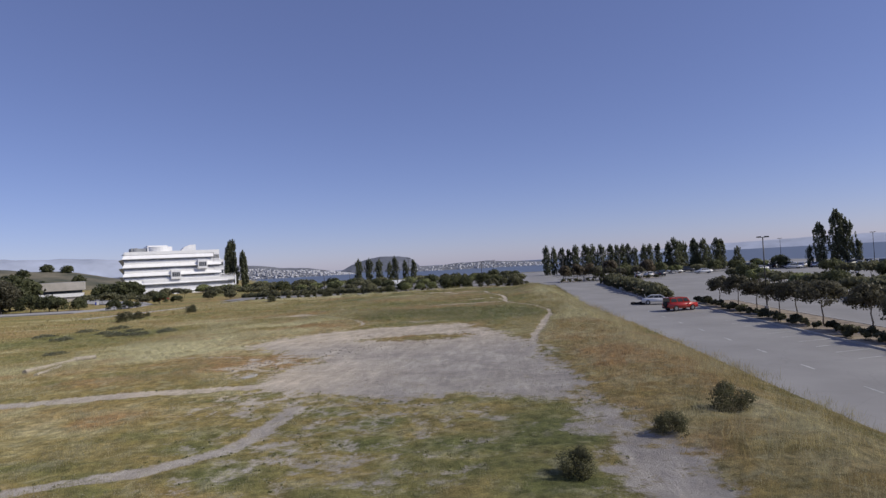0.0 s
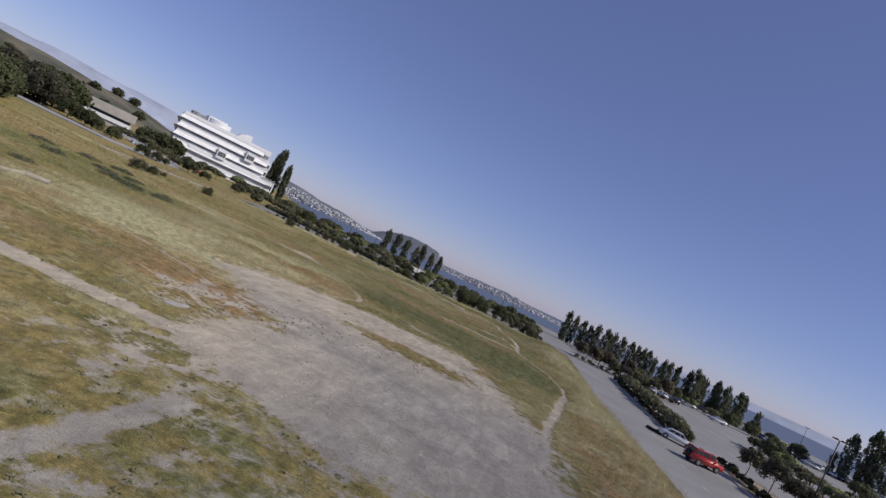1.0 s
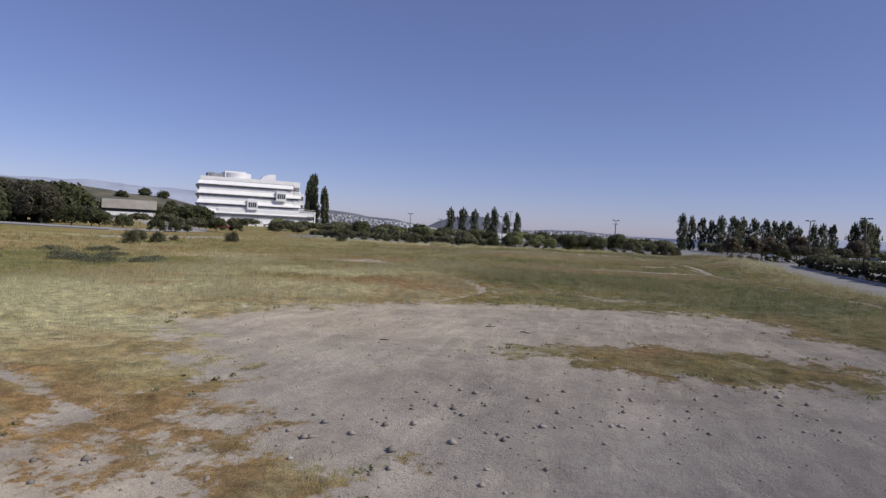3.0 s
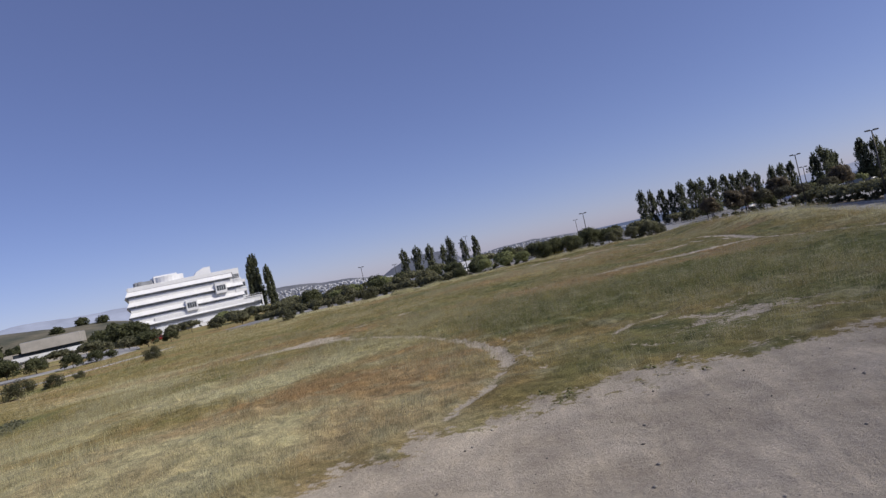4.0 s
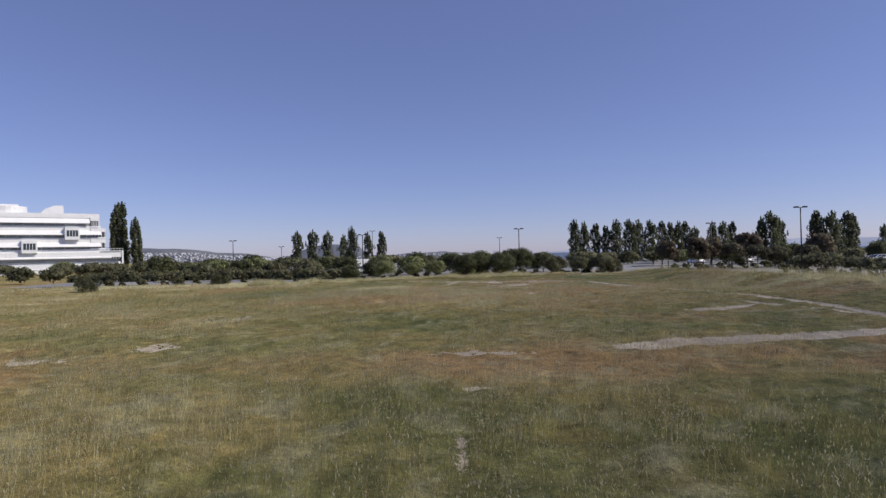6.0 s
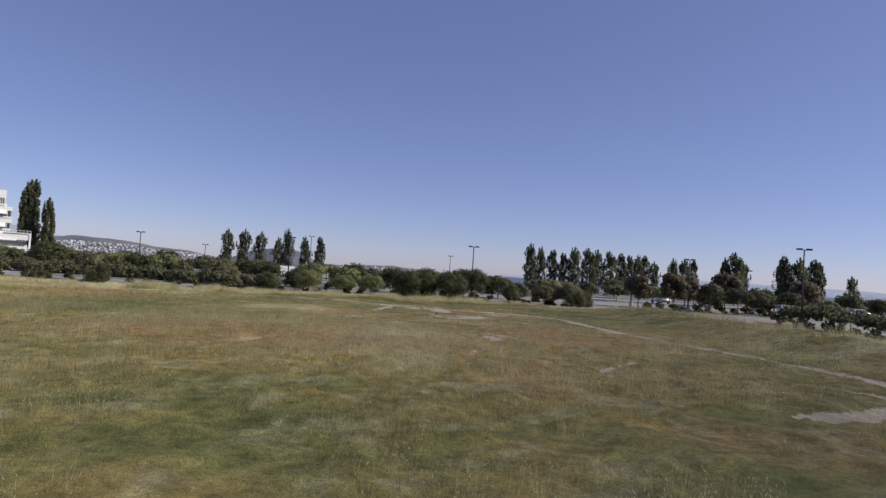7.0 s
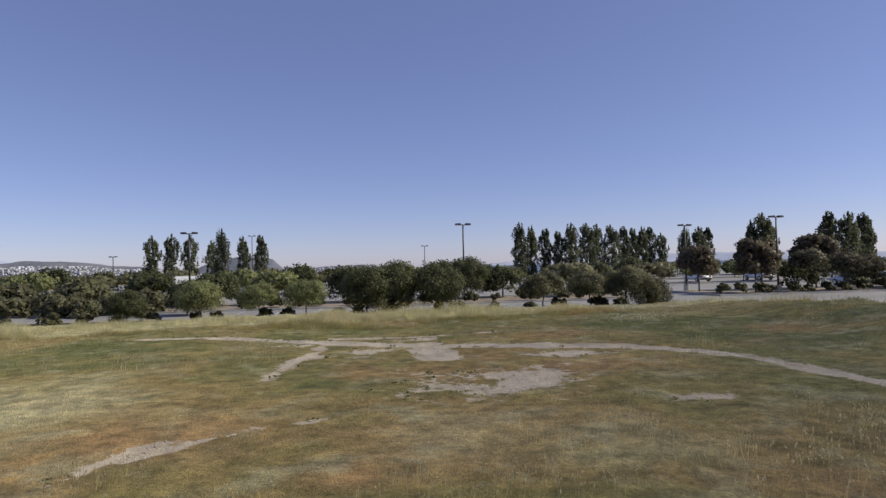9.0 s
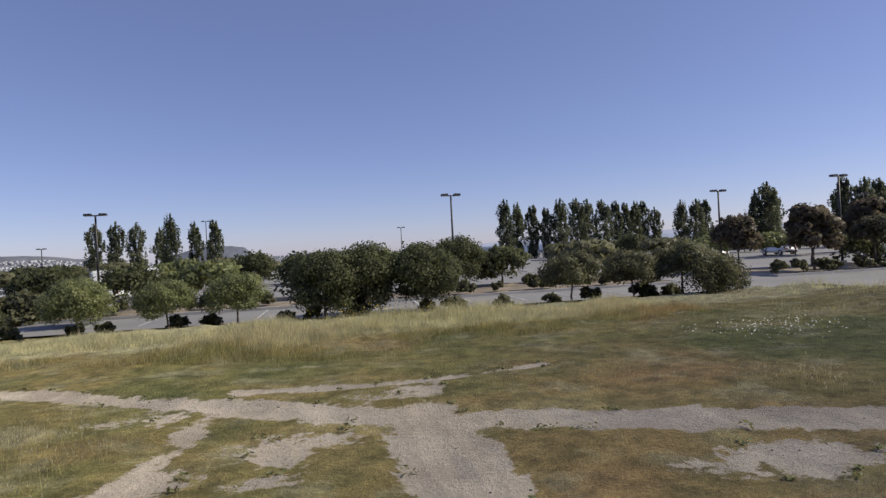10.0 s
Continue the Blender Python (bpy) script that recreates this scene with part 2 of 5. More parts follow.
M_TYRE = speckled("tyre_rubber", (0.015, 0.015, 0.016), (0.03, 0.03, 0.03), 5, 40, 0.9)
M_RIM = speckled("alloy_rim", (0.4, 0.4, 0.42), (0.55, 0.55, 0.56), 5, 30, 0.35, 0.8, 0.02)
M_LOG = speckled("bleached_timber", (0.34, 0.29, 0.22), (0.52, 0.46, 0.36), 2, 24, 0.9, 0, 0.6)
M_STONE = speckled("pale_slab", (0.36, 0.34, 0.31), (0.5, 0.48, 0.45), 2, 24, 0.9, 0, 0.4)
# far shore slope, with blue distance haze painted into its colour
M_HAZYDRY = speckled("hazed_dry_hill", (0.12, 0.13, 0.155), (0.18, 0.185, 0.2), 0.018, 0.12, 0.95, 0, 0.1)
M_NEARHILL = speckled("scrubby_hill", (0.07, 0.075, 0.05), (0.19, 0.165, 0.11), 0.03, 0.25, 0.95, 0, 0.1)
# wooded hills, far ridges and town walls: haze mixed into the base colours
M_HAZYWOOD = speckled("hazed_wooded_hill", (0.1, 0.112, 0.14), (0.145, 0.155, 0.185), 0.012, 0.1, 0.95, 0, 0.1)
M_HAZYFAR = speckled("distant_ridge", (0.35, 0.39, 0.49), (0.39, 0.43, 0.52), 0.002, 0.006, 1.0, 0, 0.0)
M_HAZYTOWN = speckled("hazed_town_walls", (0.3, 0.31, 0.34), (0.7, 0.7, 0.72), 0.05, 0.3, 0.8, 0, 0.0)
M_DUSK = leafy("dusky_leaf", (0.06, 0.058, 0.04), (0.18, 0.168, 0.108))
M_POPLAR = leafy("poplar_leaf", (0.075, 0.086, 0.052), (0.22, 0.235, 0.14))
M_PINE = leafy("pine_leaf", (0.06, 0.07, 0.036), (0.18, 0.19, 0.09), 0.6)
M_OLIVE = leafy("olive_leaf", (0.1, 0.102, 0.058), (0.26, 0.255, 0.145))
M_LIGHT = leafy("light_leaf", (0.15, 0.17, 0.074), (0.41, 0.43, 0.2))
M_MAROON = leafy("bronze_leaf", (0.09, 0.078, 0.055), (0.23, 0.185, 0.12))
M_SHRUB = leafy("shrub_leaf", (0.062, 0.064, 0.036), (0.2, 0.195, 0.1))
M_SCRUB = leafy("scrub_leaf", (0.12, 0.128, 0.08), (0.3, 0.3, 0.19))
M_SEED = leafy("seed_head", (0.33, 0.3, 0.18), (0.56, 0.51, 0.34), 0.8)
M_PEBBLE = leafy("field_pebble", (0.16, 0.145, 0.125), (0.5, 0.46, 0.4), 0.9, 0.0)
M_WEED = leafy("weed_leaf", (0.13, 0.14, 0.06), (0.27, 0.27, 0.13), 0.7, 0.3)
M_RED = carpaint("red_paint", (0.45, 0.03, 0.02))
M_CARWHITE = carpaint("white_paint", (0.75, 0.75, 0.75))
M_SILVER = carpaint("silver_paint", (0.4, 0.42, 0.45))
M_DARKCAR = carpaint("dark_paint", (0.03, 0.035, 0.05))
M_YELLOW = speckled("yellow_sign", (0.7, 0.5, 0.03), (0.8, 0.6, 0.05), 2, 20, 0.5, 0, 0.02)
M_BLUE = speckled("blue_sign", (0.04, 0.06, 0.35), (0.06, 0.09, 0.45), 2, 20, 0.5, 0, 0.02)
M_PETAL = speckled("white_petal", (0.65, 0.65, 0.55), (0.8, 0.8, 0.72), 2, 20, 0.7, 0, 0.02)
M_PETALY = speckled("yellow_petal", (0.55, 0.42, 0.03), (0.7, 0.55, 0.05), 2, 20, 0.7, 0, 0.02)

# ---- helpers for things ----


def part(name, bm, mat, parent=None, label="", smooth=False):
    me = bpy.data.meshes.new(name)
    bm.to_mesh(me)
    bm.free()
    me.materials.append(mat)
    if smooth:
        me.shade_smooth()
    ob = new(name, me)
    ob.parent = parent
    return tagged(ob, label)


def empty(name, m, label, category, group="", kind=""):
    ob = new(name)
    ob.matrix_basis = m
    return tagged(ob, label, category, group, kind)


def block(bm, x0, x1, y0, y1, z0, z1, bevel=0.0):
    """A box between two corners, with bevelled edges where asked."""
    r = bmesh.ops.create_cube(bm, size=1, matrix=Matrix.Translation(((x0 + x1) / 2, (y0 + y1) / 2, (z0 + z1) / 2))
                              @ Matrix.Diagonal((x1 - x0, y1 - y0, z1 - z0, 1)))
    if bevel:
        es = list({e for v in r["verts"] for e in v.link_edges})
        bmesh.ops.bevel(bm, geom=es, offset=bevel, segments=2, affect="EDGES")
    return bm


def boxed(x0, x1, y0, y1, z0, z1, bevel=0.0):
    return block(bmesh.new(), x0, x1, y0, y1, z0, z1, bevel)


def prism(bm, outline, y0, y1):
    """A profile in x and z, drawn out from y0 to y1."""
    a = [bm.verts.new((x, y0, z)) for x, z in outline]
    b = [bm.verts.new((x, y1, z)) for x, z in outline]
    n = len(a)
    bm.faces.new(a)
    bm.faces.new(b[::-1])
    for i in range(n):
        bm.faces.new((a[i], b[i], b[(i + 1) % n], a[(i + 1) % n]))
    bmesh.ops.recalc_face_normals(bm, faces=bm.faces)
    return bm


def tube(bm, a, b, ra, rb, sides=8):
    a, b = Vector(a), Vector(b)
    d = b - a
    q = d.to_track_quat("Z", "Y").to_matrix().to_4x4()
    bmesh.ops.create_cone(bm, cap_ends=True, segments=sides, radius1=ra, radius2=rb, depth=d.length,
                          matrix=Matrix.Translation((a + b) / 2) @ q)
    return bm


def raw_mesh(name, verts, faces, mat, attrs=(), smooth=False, normals=None):
    """One mesh from arrays: faces is an n x 3 or n x 4 array."""
    me = bpy.data.meshes.new(name)
    k = faces.shape[1]
    me.vertices.add(len(verts))
    me.vertices.foreach_set("co", np.ascontiguousarray(verts, np.float32).ravel())
    me.loops.add(faces.size)
    me.loops.foreach_set("vertex_index", np.ascontiguousarray(faces, np.int32).ravel())
    me.polygons.add(len(faces))
    me.polygons.foreach_set("loop_start", np.arange(0, faces.size, k, dtype=np.int32))
    me.polygons.foreach_set("loop_total", np.full(len(faces), k, np.int32))
    for key, values in attrs:
        me.attributes.new(key, "FLOAT", "POINT").data.foreach_set("value", np.ascontiguousarray(values, np.float32))
    me.update(calc_edges=True)
    me.validate()
    me.materials.append(mat)
    if smooth:
        me.shade_smooth()
    if normals is not None:
        me.normals_split_custom_set_from_vertices(np.ascontiguousarray(normals, np.float32))
    return me


_lattice = np.random.RandomState(7).rand(256, 256)


def value_noise(x, y):
    x, y = np.asarray(x, float), np.asarray(y, float)
    i, j = np.floor(x).astype(int), np.floor(y).astype(int)
    u, v = x - i, y - j
    u, v = u * u * (3 - 2 * u), v * v * (3 - 2 * v)
    g = lambda a, b: _lattice[a % 256, b % 256]
    return (g(i, j) * (1 - u) + g(i + 1, j) * u) * (1 - v) + (g(i, j + 1) * (1 - u) + g(i + 1, j + 1) * u) * v


def fbm(x, y, size, octaves=4):
    """Wandering values round 0.5 with features of that size in metres."""
    out, amp, total = 0, 1.0, 0
    for k in range(octaves):
        out = out + amp * value_noise(x / size * 2**k + 17.3 * k, y / size * 2**k + 5.1 * k)
        total, amp = total + amp, amp * 0.55
    return out / total


def smooth01(v):
    v = np.clip(v, 0, 1)
    return v * v * (3 - 2 * v)


# ---- the lie of the land ----
SEA = -5.0           # level of the bay
EDGE_Y = 131.8       # the field ends at the far lane here


def edge_x(y):
    """Where the field meets the lane on the right."""
    return np.interp(np.asarray(y, float), [-30, 9, 50, 70, 90, 130], [49.6, 48.0, 47.0, 46.2, 45.2, 44.8])


def lot_z(x, y):
    """The car park climbs gently towards the far end."""
    return -0.9 + 1.15 * np.clip((np.asarray(y, float) - 60) / 75, 0, 1)


def field_z(x, y):
    x, y = np.asarray(x, float), np.asarray(y, float)
    z = -0.45 + 0.95 * smooth01((x + 22) / 34)
    z = z + 0.5 * (fbm(x, y, 22, 3) - 0.5) + 0.16 * (fbm(x + 50, y, 5, 3) - 0.5)
    # grassy hump beside the lane
    z = z + 0.62 * smooth01((y - 77) / 9) * smooth01((127 - y) / 12) * smooth01((x - 33.3) / 4.5)
    return z + 0.2 * smooth01((y - 60) / 30) * smooth01((x - 5) / 10)


def inland(x, y):
    """1 on the land, 0 in the bay."""
    bay_far = smooth01((y - 296) / 12) * smooth01((x + 112 + 0.47 * (y - 296)) / 14)
    bay_right = smooth01((x - 172) / 10)
    return (1 - bay_far) * (1 - bay_right)


def ground_z(x, y):
    x, y = np.asarray(x, float), np.asarray(y, float)
    wob = 0.5 * (fbm(x, y, 6, 2) - 0.5)
    out = np.maximum(smooth01((x - edge_x(y) + 6.5 - wob) / 6.3), smooth01((y - EDGE_Y + 3.5 + wob) / 3.4))
    left = smooth01((-x - 0.33 * y + 2) / 12)
    far_left = smooth01((-x - 30) / 15)
    z = np.maximum(field_z(x, y), lot_z(x, y) + 0.12) * (1 - out) + (lot_z(x, y) - 0.1) * out
    z = z * (1 - far_left) + (-0.5 + 0.3 * smooth01((y - 100) / 60)) * far_left
    k = inland(x, y)
    return z * k - 9.0 * (1 - k)


def from_line(x, y, points):
    """Distance to a line of places."""
    best = np.full(np.shape(x), 1e9)
    for (ax, ay), (bx, by) in zip(points, points[1:]):
        dx, dy = bx - ax, by - ay
        s = np.clip(((x - ax) * dx + (y - ay) * dy) / (dx * dx + dy * dy), 0, 1)
        best = np.minimum(best, np.hypot(x - ax - s * dx, y - ay - s * dy))
    return best


def in_shape(x, y, points):
    """Signed distance to an outline, positive inside."""
    inside = np.zeros(np.shape(x), bool)
    for (ax, ay), (bx, by) in zip(points, points[1:] + points[:1]):
        if ay != by:
            inside ^= ((ay > y) != (by > y)) & (x < (bx - ax) * (y - ay) / (by - ay) + ax)
    d = from_line(x, y, points + points[:1])
    return np.where(inside, d, -d)


def spot(x, y, cx, cy, rx, ry):
    return np.clip(1.5 - np.hypot((x - cx) / rx, (y - cy) / ry), 0, 1)


GRAVEL = [(17.2, 14.6), (18.2, 24), (13.5, 28.5), (10, 31.2), (8.2, 33.4), (9.6, 36.2), (12.4, 38.8), (15.2, 41.6), (18.6, 43.2), (22, 44.3), (28, 44.5), (31, 38), (34.5, 28),
          (35.3, 20), (36.4, 11), (37.8, 4), (38.3, -14), (34.8, -14), (35.1, 2), (34.3, 8.6), (30, 10.6), (26, 9.6), (21, 12)]
TRAILS_GRAVEL = [  # half width, places
    (0.1, [(2, 29.5), (7, 27.6), (11.5, 26), (15, 24.5)]), (0.75, [(-40, 8), (-20, 11), (4.4, 12.6), (16.5, 14.3), (20, 15)]),
    (0.5, [(6, -5), (16.4, -1.2), (20.1, 0.4), (21.9, 2.8), (22.3, 9)]),
]
TRAILS_HOLLOW = [
    (0.3, [(34, 26), (34.6, 33), (35.6, 39), (36.2, 44.6), (37.3, 51.4)]), (0.08, [(15.3, 43), (16.1, 45), (16.4, 47.6)]),
    (-0.05, [(15.7, 53.8), (16.7, 50.5), (17.1, 47.8), (17.4, 46)]), (-0.06, [(21.4, 50.7), (20.3, 50.3), (19.5, 49.2), (19.3, 47.4), (20.2, 46.3), (21.3, 45.8)]),
    (-0.06, [(20.9, 48.5), (22.6, 49.8), (25.1, 52.7), (27.1, 55)]), (0.21, [(16.4, 47.6), (15.8, 51.2), (14.1, 54.6), (13.3, 56.1)]),
    (-0.06, [(12.5, 55.2), (11.7, 56.2), (10.7, 57.6)]), (0.17, [(13.3, 56.1), (12.2, 57.9), (10.2, 60.6), (7.7, 63.4), (5, 66.4)]),
]
TRAILS_MIDDLE = [
    (0.16, [(37.3, 51.4), (37.6, 57), (36.4, 66), (32.2, 74.8)]), (0.42, [(21.6, 72.6), (24.2, 73.2), (27.2, 73.7), (29.8, 74.3), (32.4, 74.9)]),
    (0.2, [(29.6, 84), (31.2, 80.6), (32.4, 77.6), (32.4, 75.2)]), (0.24, [(26.2, 80.4), (27.8, 80.8), (29.6, 82)]), (0.8, [(5, 66.4), (1.6, 68.4), (-4, 69.6)]),
    (0.12, [(19.8, 87.3), (20.4, 88.4)]), (0.02, [(23.3, 84.2), (23.5, 85.4), (24.2, 86.2), (25.1, 86.8)]),
]
TRAILS_RISE = [
    (0.28, [(32.4, 75.2), (32.5, 80), (32, 86), (31.2, 91), (30, 95.2), (29.3, 99.4), (28.9, 104), (28.6, 107.2), (27.7, 109.1), (26.5, 110.8)]),
    (0.05, [(23.4, 91), (23.75, 90.2), (23.9, 89.2)]), (0.08, [(12.6, 88.4), (13.2, 89.7), (13.5, 90.4)]), (0.14, [(13.3, 94.3), (13.6, 95.8), (14.1, 97.3)]),
    (0, [(14.5, 100.2), (14.9, 101.5), (15.5, 102.5)]), (0.03, [(15.3, 101.7), (16, 102.5), (16.7, 103.2), (18, 103.8)]),
]
TRAILS_NORTH = [
    (0.42, [(26.5, 110.8), (25, 111.3), (23.5, 111.8), (22, 112.4), (20.9, 112.9), (19.2, 113.9), (17.2, 115.2)]),
    (0.26, [(17.2, 115.2), (14.9, 116.3), (12.7, 117.6), (9.5, 119)]), (0.1, [(17.3, 116.2), (19.2, 115.9), (20.3, 115.8), (21.8, 115.8), (23.5, 116.2)]),
    (0.62, [(20.6, 110.2), (20.6, 112), (20.6, 113.4)]), (0.14, [(16.9, 114.2), (17, 112.9), (16.8, 111.6), (16.4, 110.3), (16.3, 108.8), (16.2, 107.6)]),
    (0.04, [(21.4, 108), (22.2, 107.6), (23, 108.1)]), (0.06, [(21.3, 107.5), (21.7, 106), (22.4, 105.6), (23.2, 107)]),
]
TRAILS = TRAILS_GRAVEL + TRAILS_HOLLOW + TRAILS_MIDDLE + TRAILS_RISE + TRAILS_NORTH
PATCHES_SOUTH = [  # place, radii, how bare
    (1.8, 69, 3.2, 1.1, 1), (17.3, 72, 1.4, 0.3, 0.9), (17.1, 68.1, 0.4, 0.22, 0.8), (16.6, 64.2, 0.16, 1, 0.8), (4.8, 73, 1.3, 0.6, 0.7), (7.2, 74.4, 0.8, 1, 0.6),
    (25.8, 4, 6.5, 6.5, 0.5), (21.2, 10.2, 4.5, 3.4, 0.56), (15.5, 22, 3, 5, 0.42), (15, 31, 4, 5, 0.55), (23.2, 48.2, 2.6, 2, 0.36), (16.8, 65.6, 0.5, 2.2, 0.4),
]
PATCHES_MIDDLE = [
    (-8, 85.6, 2.6, 0.7, 0.9), (-3, 81.6, 1.4, 0.5, 0.8), (-7.3, 89.8, 1.5, 0.5, 0.7), (25, 103.7, 0.9, 0.35, 0.6), (20.3, 98.2, 0.55, 0.25, 0.8),
    (21.3, 96.5, 0.55, 0.35, 0.8), (21.4, 94.8, 0.65, 0.6, 0.85), (21.5, 93, 0.5, 0.9, 0.78), (22.1, 93.5, 0.6, 0.8, 0.72), (23.6, 90.2, 0.35, 0.5, 0.72), (20.3, 88.3, 0.3, 0.5, 0.75),
    (19.6, 95.1, 0.25, 0.25, 0.8), (29, 99.5, 1, 0.5, 0.6), (6.3, 83, 1.4, 1.2, 0.5),
]
PATCHES_NORTH = [
    (20.4, 114.9, 0.9, 0.5, 0.7), (17, 111.4, 0.6, 0.45, 0.72), (18.6, 112.3, 1, 0.7, 0.62), (18.5, 111, 0.6, 0.3, 0.66), (24.3, 109.9, 1.3, 0.6, 0.78),
    (22.3, 106.7, 1.1, 1.1, 0.7), (19.8, 106.1, 1.1, 0.45, 0.58), (16.2, 114.6, 0.9, 0.5, 0.6), (21.5, 106.6, 3, 2, 0.42),
]
PATCHES = PATCHES_SOUTH + PATCHES_MIDDLE + PATCHES_NORTH
GREENS = [(29.2, 116.7, 2.4, 1.2, 0.7), (23, 60.5, 12, 6, 0.8), (30, 63, 8, 7, 0.35), (-20, 58, 12, 9, 0.75), (-12, 42, 8, 6, 0.45), (33, 4.5, 3, 5, 0.4), (33, 114, 8, 8, 0.2), (8, 20, 9, 5, 0.1), (5, 106, 13, 9, 0.3), (14, 57, 5, 6, 0.3), (30, 52, 8, 5, 0.4), (-10, 36, 8, 6, 0.3), (21, 118, 12, 4, 0.3), (8, 78, 8, 5, 0.3)]
STRAWS_SOUTH = [
    (8, 45.6, 3, 2.4, 0.7), (41, 26, 5, 34, 0.3), (-5, 47, 16, 9, 0.4), (11, 58, 5, 9, 0.45), (6, 34, 7, 6, 0.25), (-3, 31, 15, 10, 0.42), (12, 44, 4, 5, 0.4),
    (7.6, 45.4, 2.6, 0.9, 0.6), (0, 56, 9, 3, 0.4), (9, 45, 5, 3, 0.5), (2, 41, 8, 3, 0.5),
]
STRAWS_NORTH = [
    (11, 107, 2.5, 3, 0.45), (13, 103.5, 2.5, 1.5, 0.35), (16.8, 91.5, 2.4, 2.4, 0.5), (8, 127.5, 30, 4, 0.75), (-12, 125, 25, 5, 0.4), (41, 85, 4.5, 40, 0.4),
    (-20, 70, 16, 14, 0.3), (21.3, 101.5, 3, 1.8, 0.25), (20, 125.6, 16, 2.2, 0.45), (12, 106, 4, 5, 0.2),
]
STRAWS = STRAWS_SOUTH + STRAWS_NORTH
RUSTS_SOUTH = [
    (8, 22, 9, 5, 0.5), (13.8, 46.8, 3, 4, 0.6), (10.7, 52, 2.5, 2.5, 0.6), (22.5, 51.5, 5, 2, 0.4), (13.2, 51.3, 2, 1.8, 0.6), (5, 46.5, 5, 1.2, 0.25),
    (8.5, 41, 5, 6, 0.5), (40, 22, 5, 22, 0.55), (11, 48.5, 4, 3.5, 0.65), (0, 9, 14, 3, 0.4), (24, 33, 4, 3, 0.5), (16, 24, 3, 5, 0.5), (-6, 55, 8, 2, 0.3),
]
RUSTS_NORTH = [
    (24.3, 93.2, 2.6, 3, 1), (21, 108.5, 5, 4, 0.4), (29, 71, 6, 2.2, 0.7), (20, 70.5, 8, 2, 0.5), (27.5, 97.5, 4.5, 4, 0.85), (17, 89.5, 6, 2.5, 0.5),
    (22, 84, 9, 4, 0.3), (2, 72, 10, 3, 0.35), (24, 109, 6, 2, 0.4), (14, 108, 3, 5, 0.3), (10, 102, 8, 4, 0.35), (20, 102, 6, 3, 0.35), (19.5, 91, 9, 2.5, 0.55),
    (11, 91, 7, 3, 0.45), (24.5, 95, 4, 3, 0.6), (26, 115, 6, 1.6, 0.3),
]
RUSTS = RUSTS_SOUTH + RUSTS_NORTH


def bare(x, y):
    """How bare the soil lies: 1 on tracks, 0 in full turf."""
    d = np.clip(in_shape(x, y, GRAVEL) / 2.8 + 0.46 + 0.9 * (fbm(x, y, 2.5, 4) - 0.5), 0, 1)
    d = np.minimum(d, 1 - 0.9 * spot(x, y, 24.3, 33.6, 4.2, 2.3))
    for half, places in TRAILS:
        d = np.maximum(d, 0.95 * np.clip((half - from_line(x, y, places)) / 0.42 + 0.65, 0, 1))
    for cx, cy, rx, ry, amount in PATCHES:
        d = np.maximum(d, amount * spot(x, y, cx, cy, rx, ry))
    ragged = np.clip(4 * d * (1.15 - d), 0, 1)
    return np.clip(d + ragged * (0.7 * (fbm(x + 40, y, 0.8, 2) - 0.5) + 0.75 * (fbm(x, y + 20, 0.42, 2) - 0.5) + 0.4 * (fbm(x, y + 70, 3.0, 2) - 0.5)), 0, 1)


def tones(x, y):
    """Dryness, rust and paleness of the turf and soil."""
    dry = 0.47 + 0.9 * (fbm(x, y, 8, 4) - 0.5) + 1.0 * (fbm(x + 90, y * 1.4, 2.2, 5) - 0.5)
    lush = 0
    for cx, cy, rx, ry, amount in GREENS:
        dry = dry - amount * 0.62 * spot(x, y, cx, cy, rx, ry)
        lush = np.maximum(lush, amount * spot(x, y, cx, cy, rx, ry))
    for cx, cy, rx, ry, amount in STRAWS:
        dry = dry + amount * 0.85 * spot(x, y, cx, cy, rx, ry)
    rust = 1.6 * np.clip(fbm(x + 31, y + 7, 5, 5) - 0.53, 0, 1) * 2
    for cx, cy, rx, ry, amount in RUSTS:
        rust = rust + amount * spot(x, y, cx, cy, rx, ry) * np.clip(2.6 * (fbm(x, y + 60, 2.2, 4) - 0.2), 0, 1.3)
    rust = np.clip(rust - 0.9 * lush, 0, 0.85) * np.clip(1.3 - 0.5 * dry, 0, 1)
    return np.clip(dry, 0.02, 1), rust, np.maximum(smooth01((y - 22) / 16), 0.8 * spot(x, y, 15, 17, 8, 8))


def rank(x, y):
    """How rank the grass stands."""
    r = 0.42 + 0.9 * spot(x, y, 22, 61, 13, 8) + 0.6 * smooth01((8 - x) / 12) + 0.45 * spot(x, y, 10, 44, 7, 10) + 1.1 * smooth01((x - 35) / 4) + 0.5 * spot(x, y, 17, 86, 10, 9)
    return np.minimum(r, 1.5)


def turf_z(x, y):
    """The ground with its tussocks, which stand over the worn tracks."""
    grown = np.clip(1.15 - 1.9 * bare(x, y), 0, 1)
    tufts = 0.2 * np.clip(fbm(x + 3, y, 1.1, 3) - 0.38, 0, 1) + 0.36 * np.clip(fbm(x, y + 9, 0.5, 2) - 0.42, 0, 1)
    low = 1 - 0.55 * smooth01((y - 96) / 6) * smooth01((122 - y) / 3)
    return ground_z(x, y) + low * grown * (0.03 + tufts * (0.3 + 0.55 * rank(x, y))) * smooth01((edge_x(y) - 0.4 - x) / 1.5) * smooth01((131 - y) / 2)


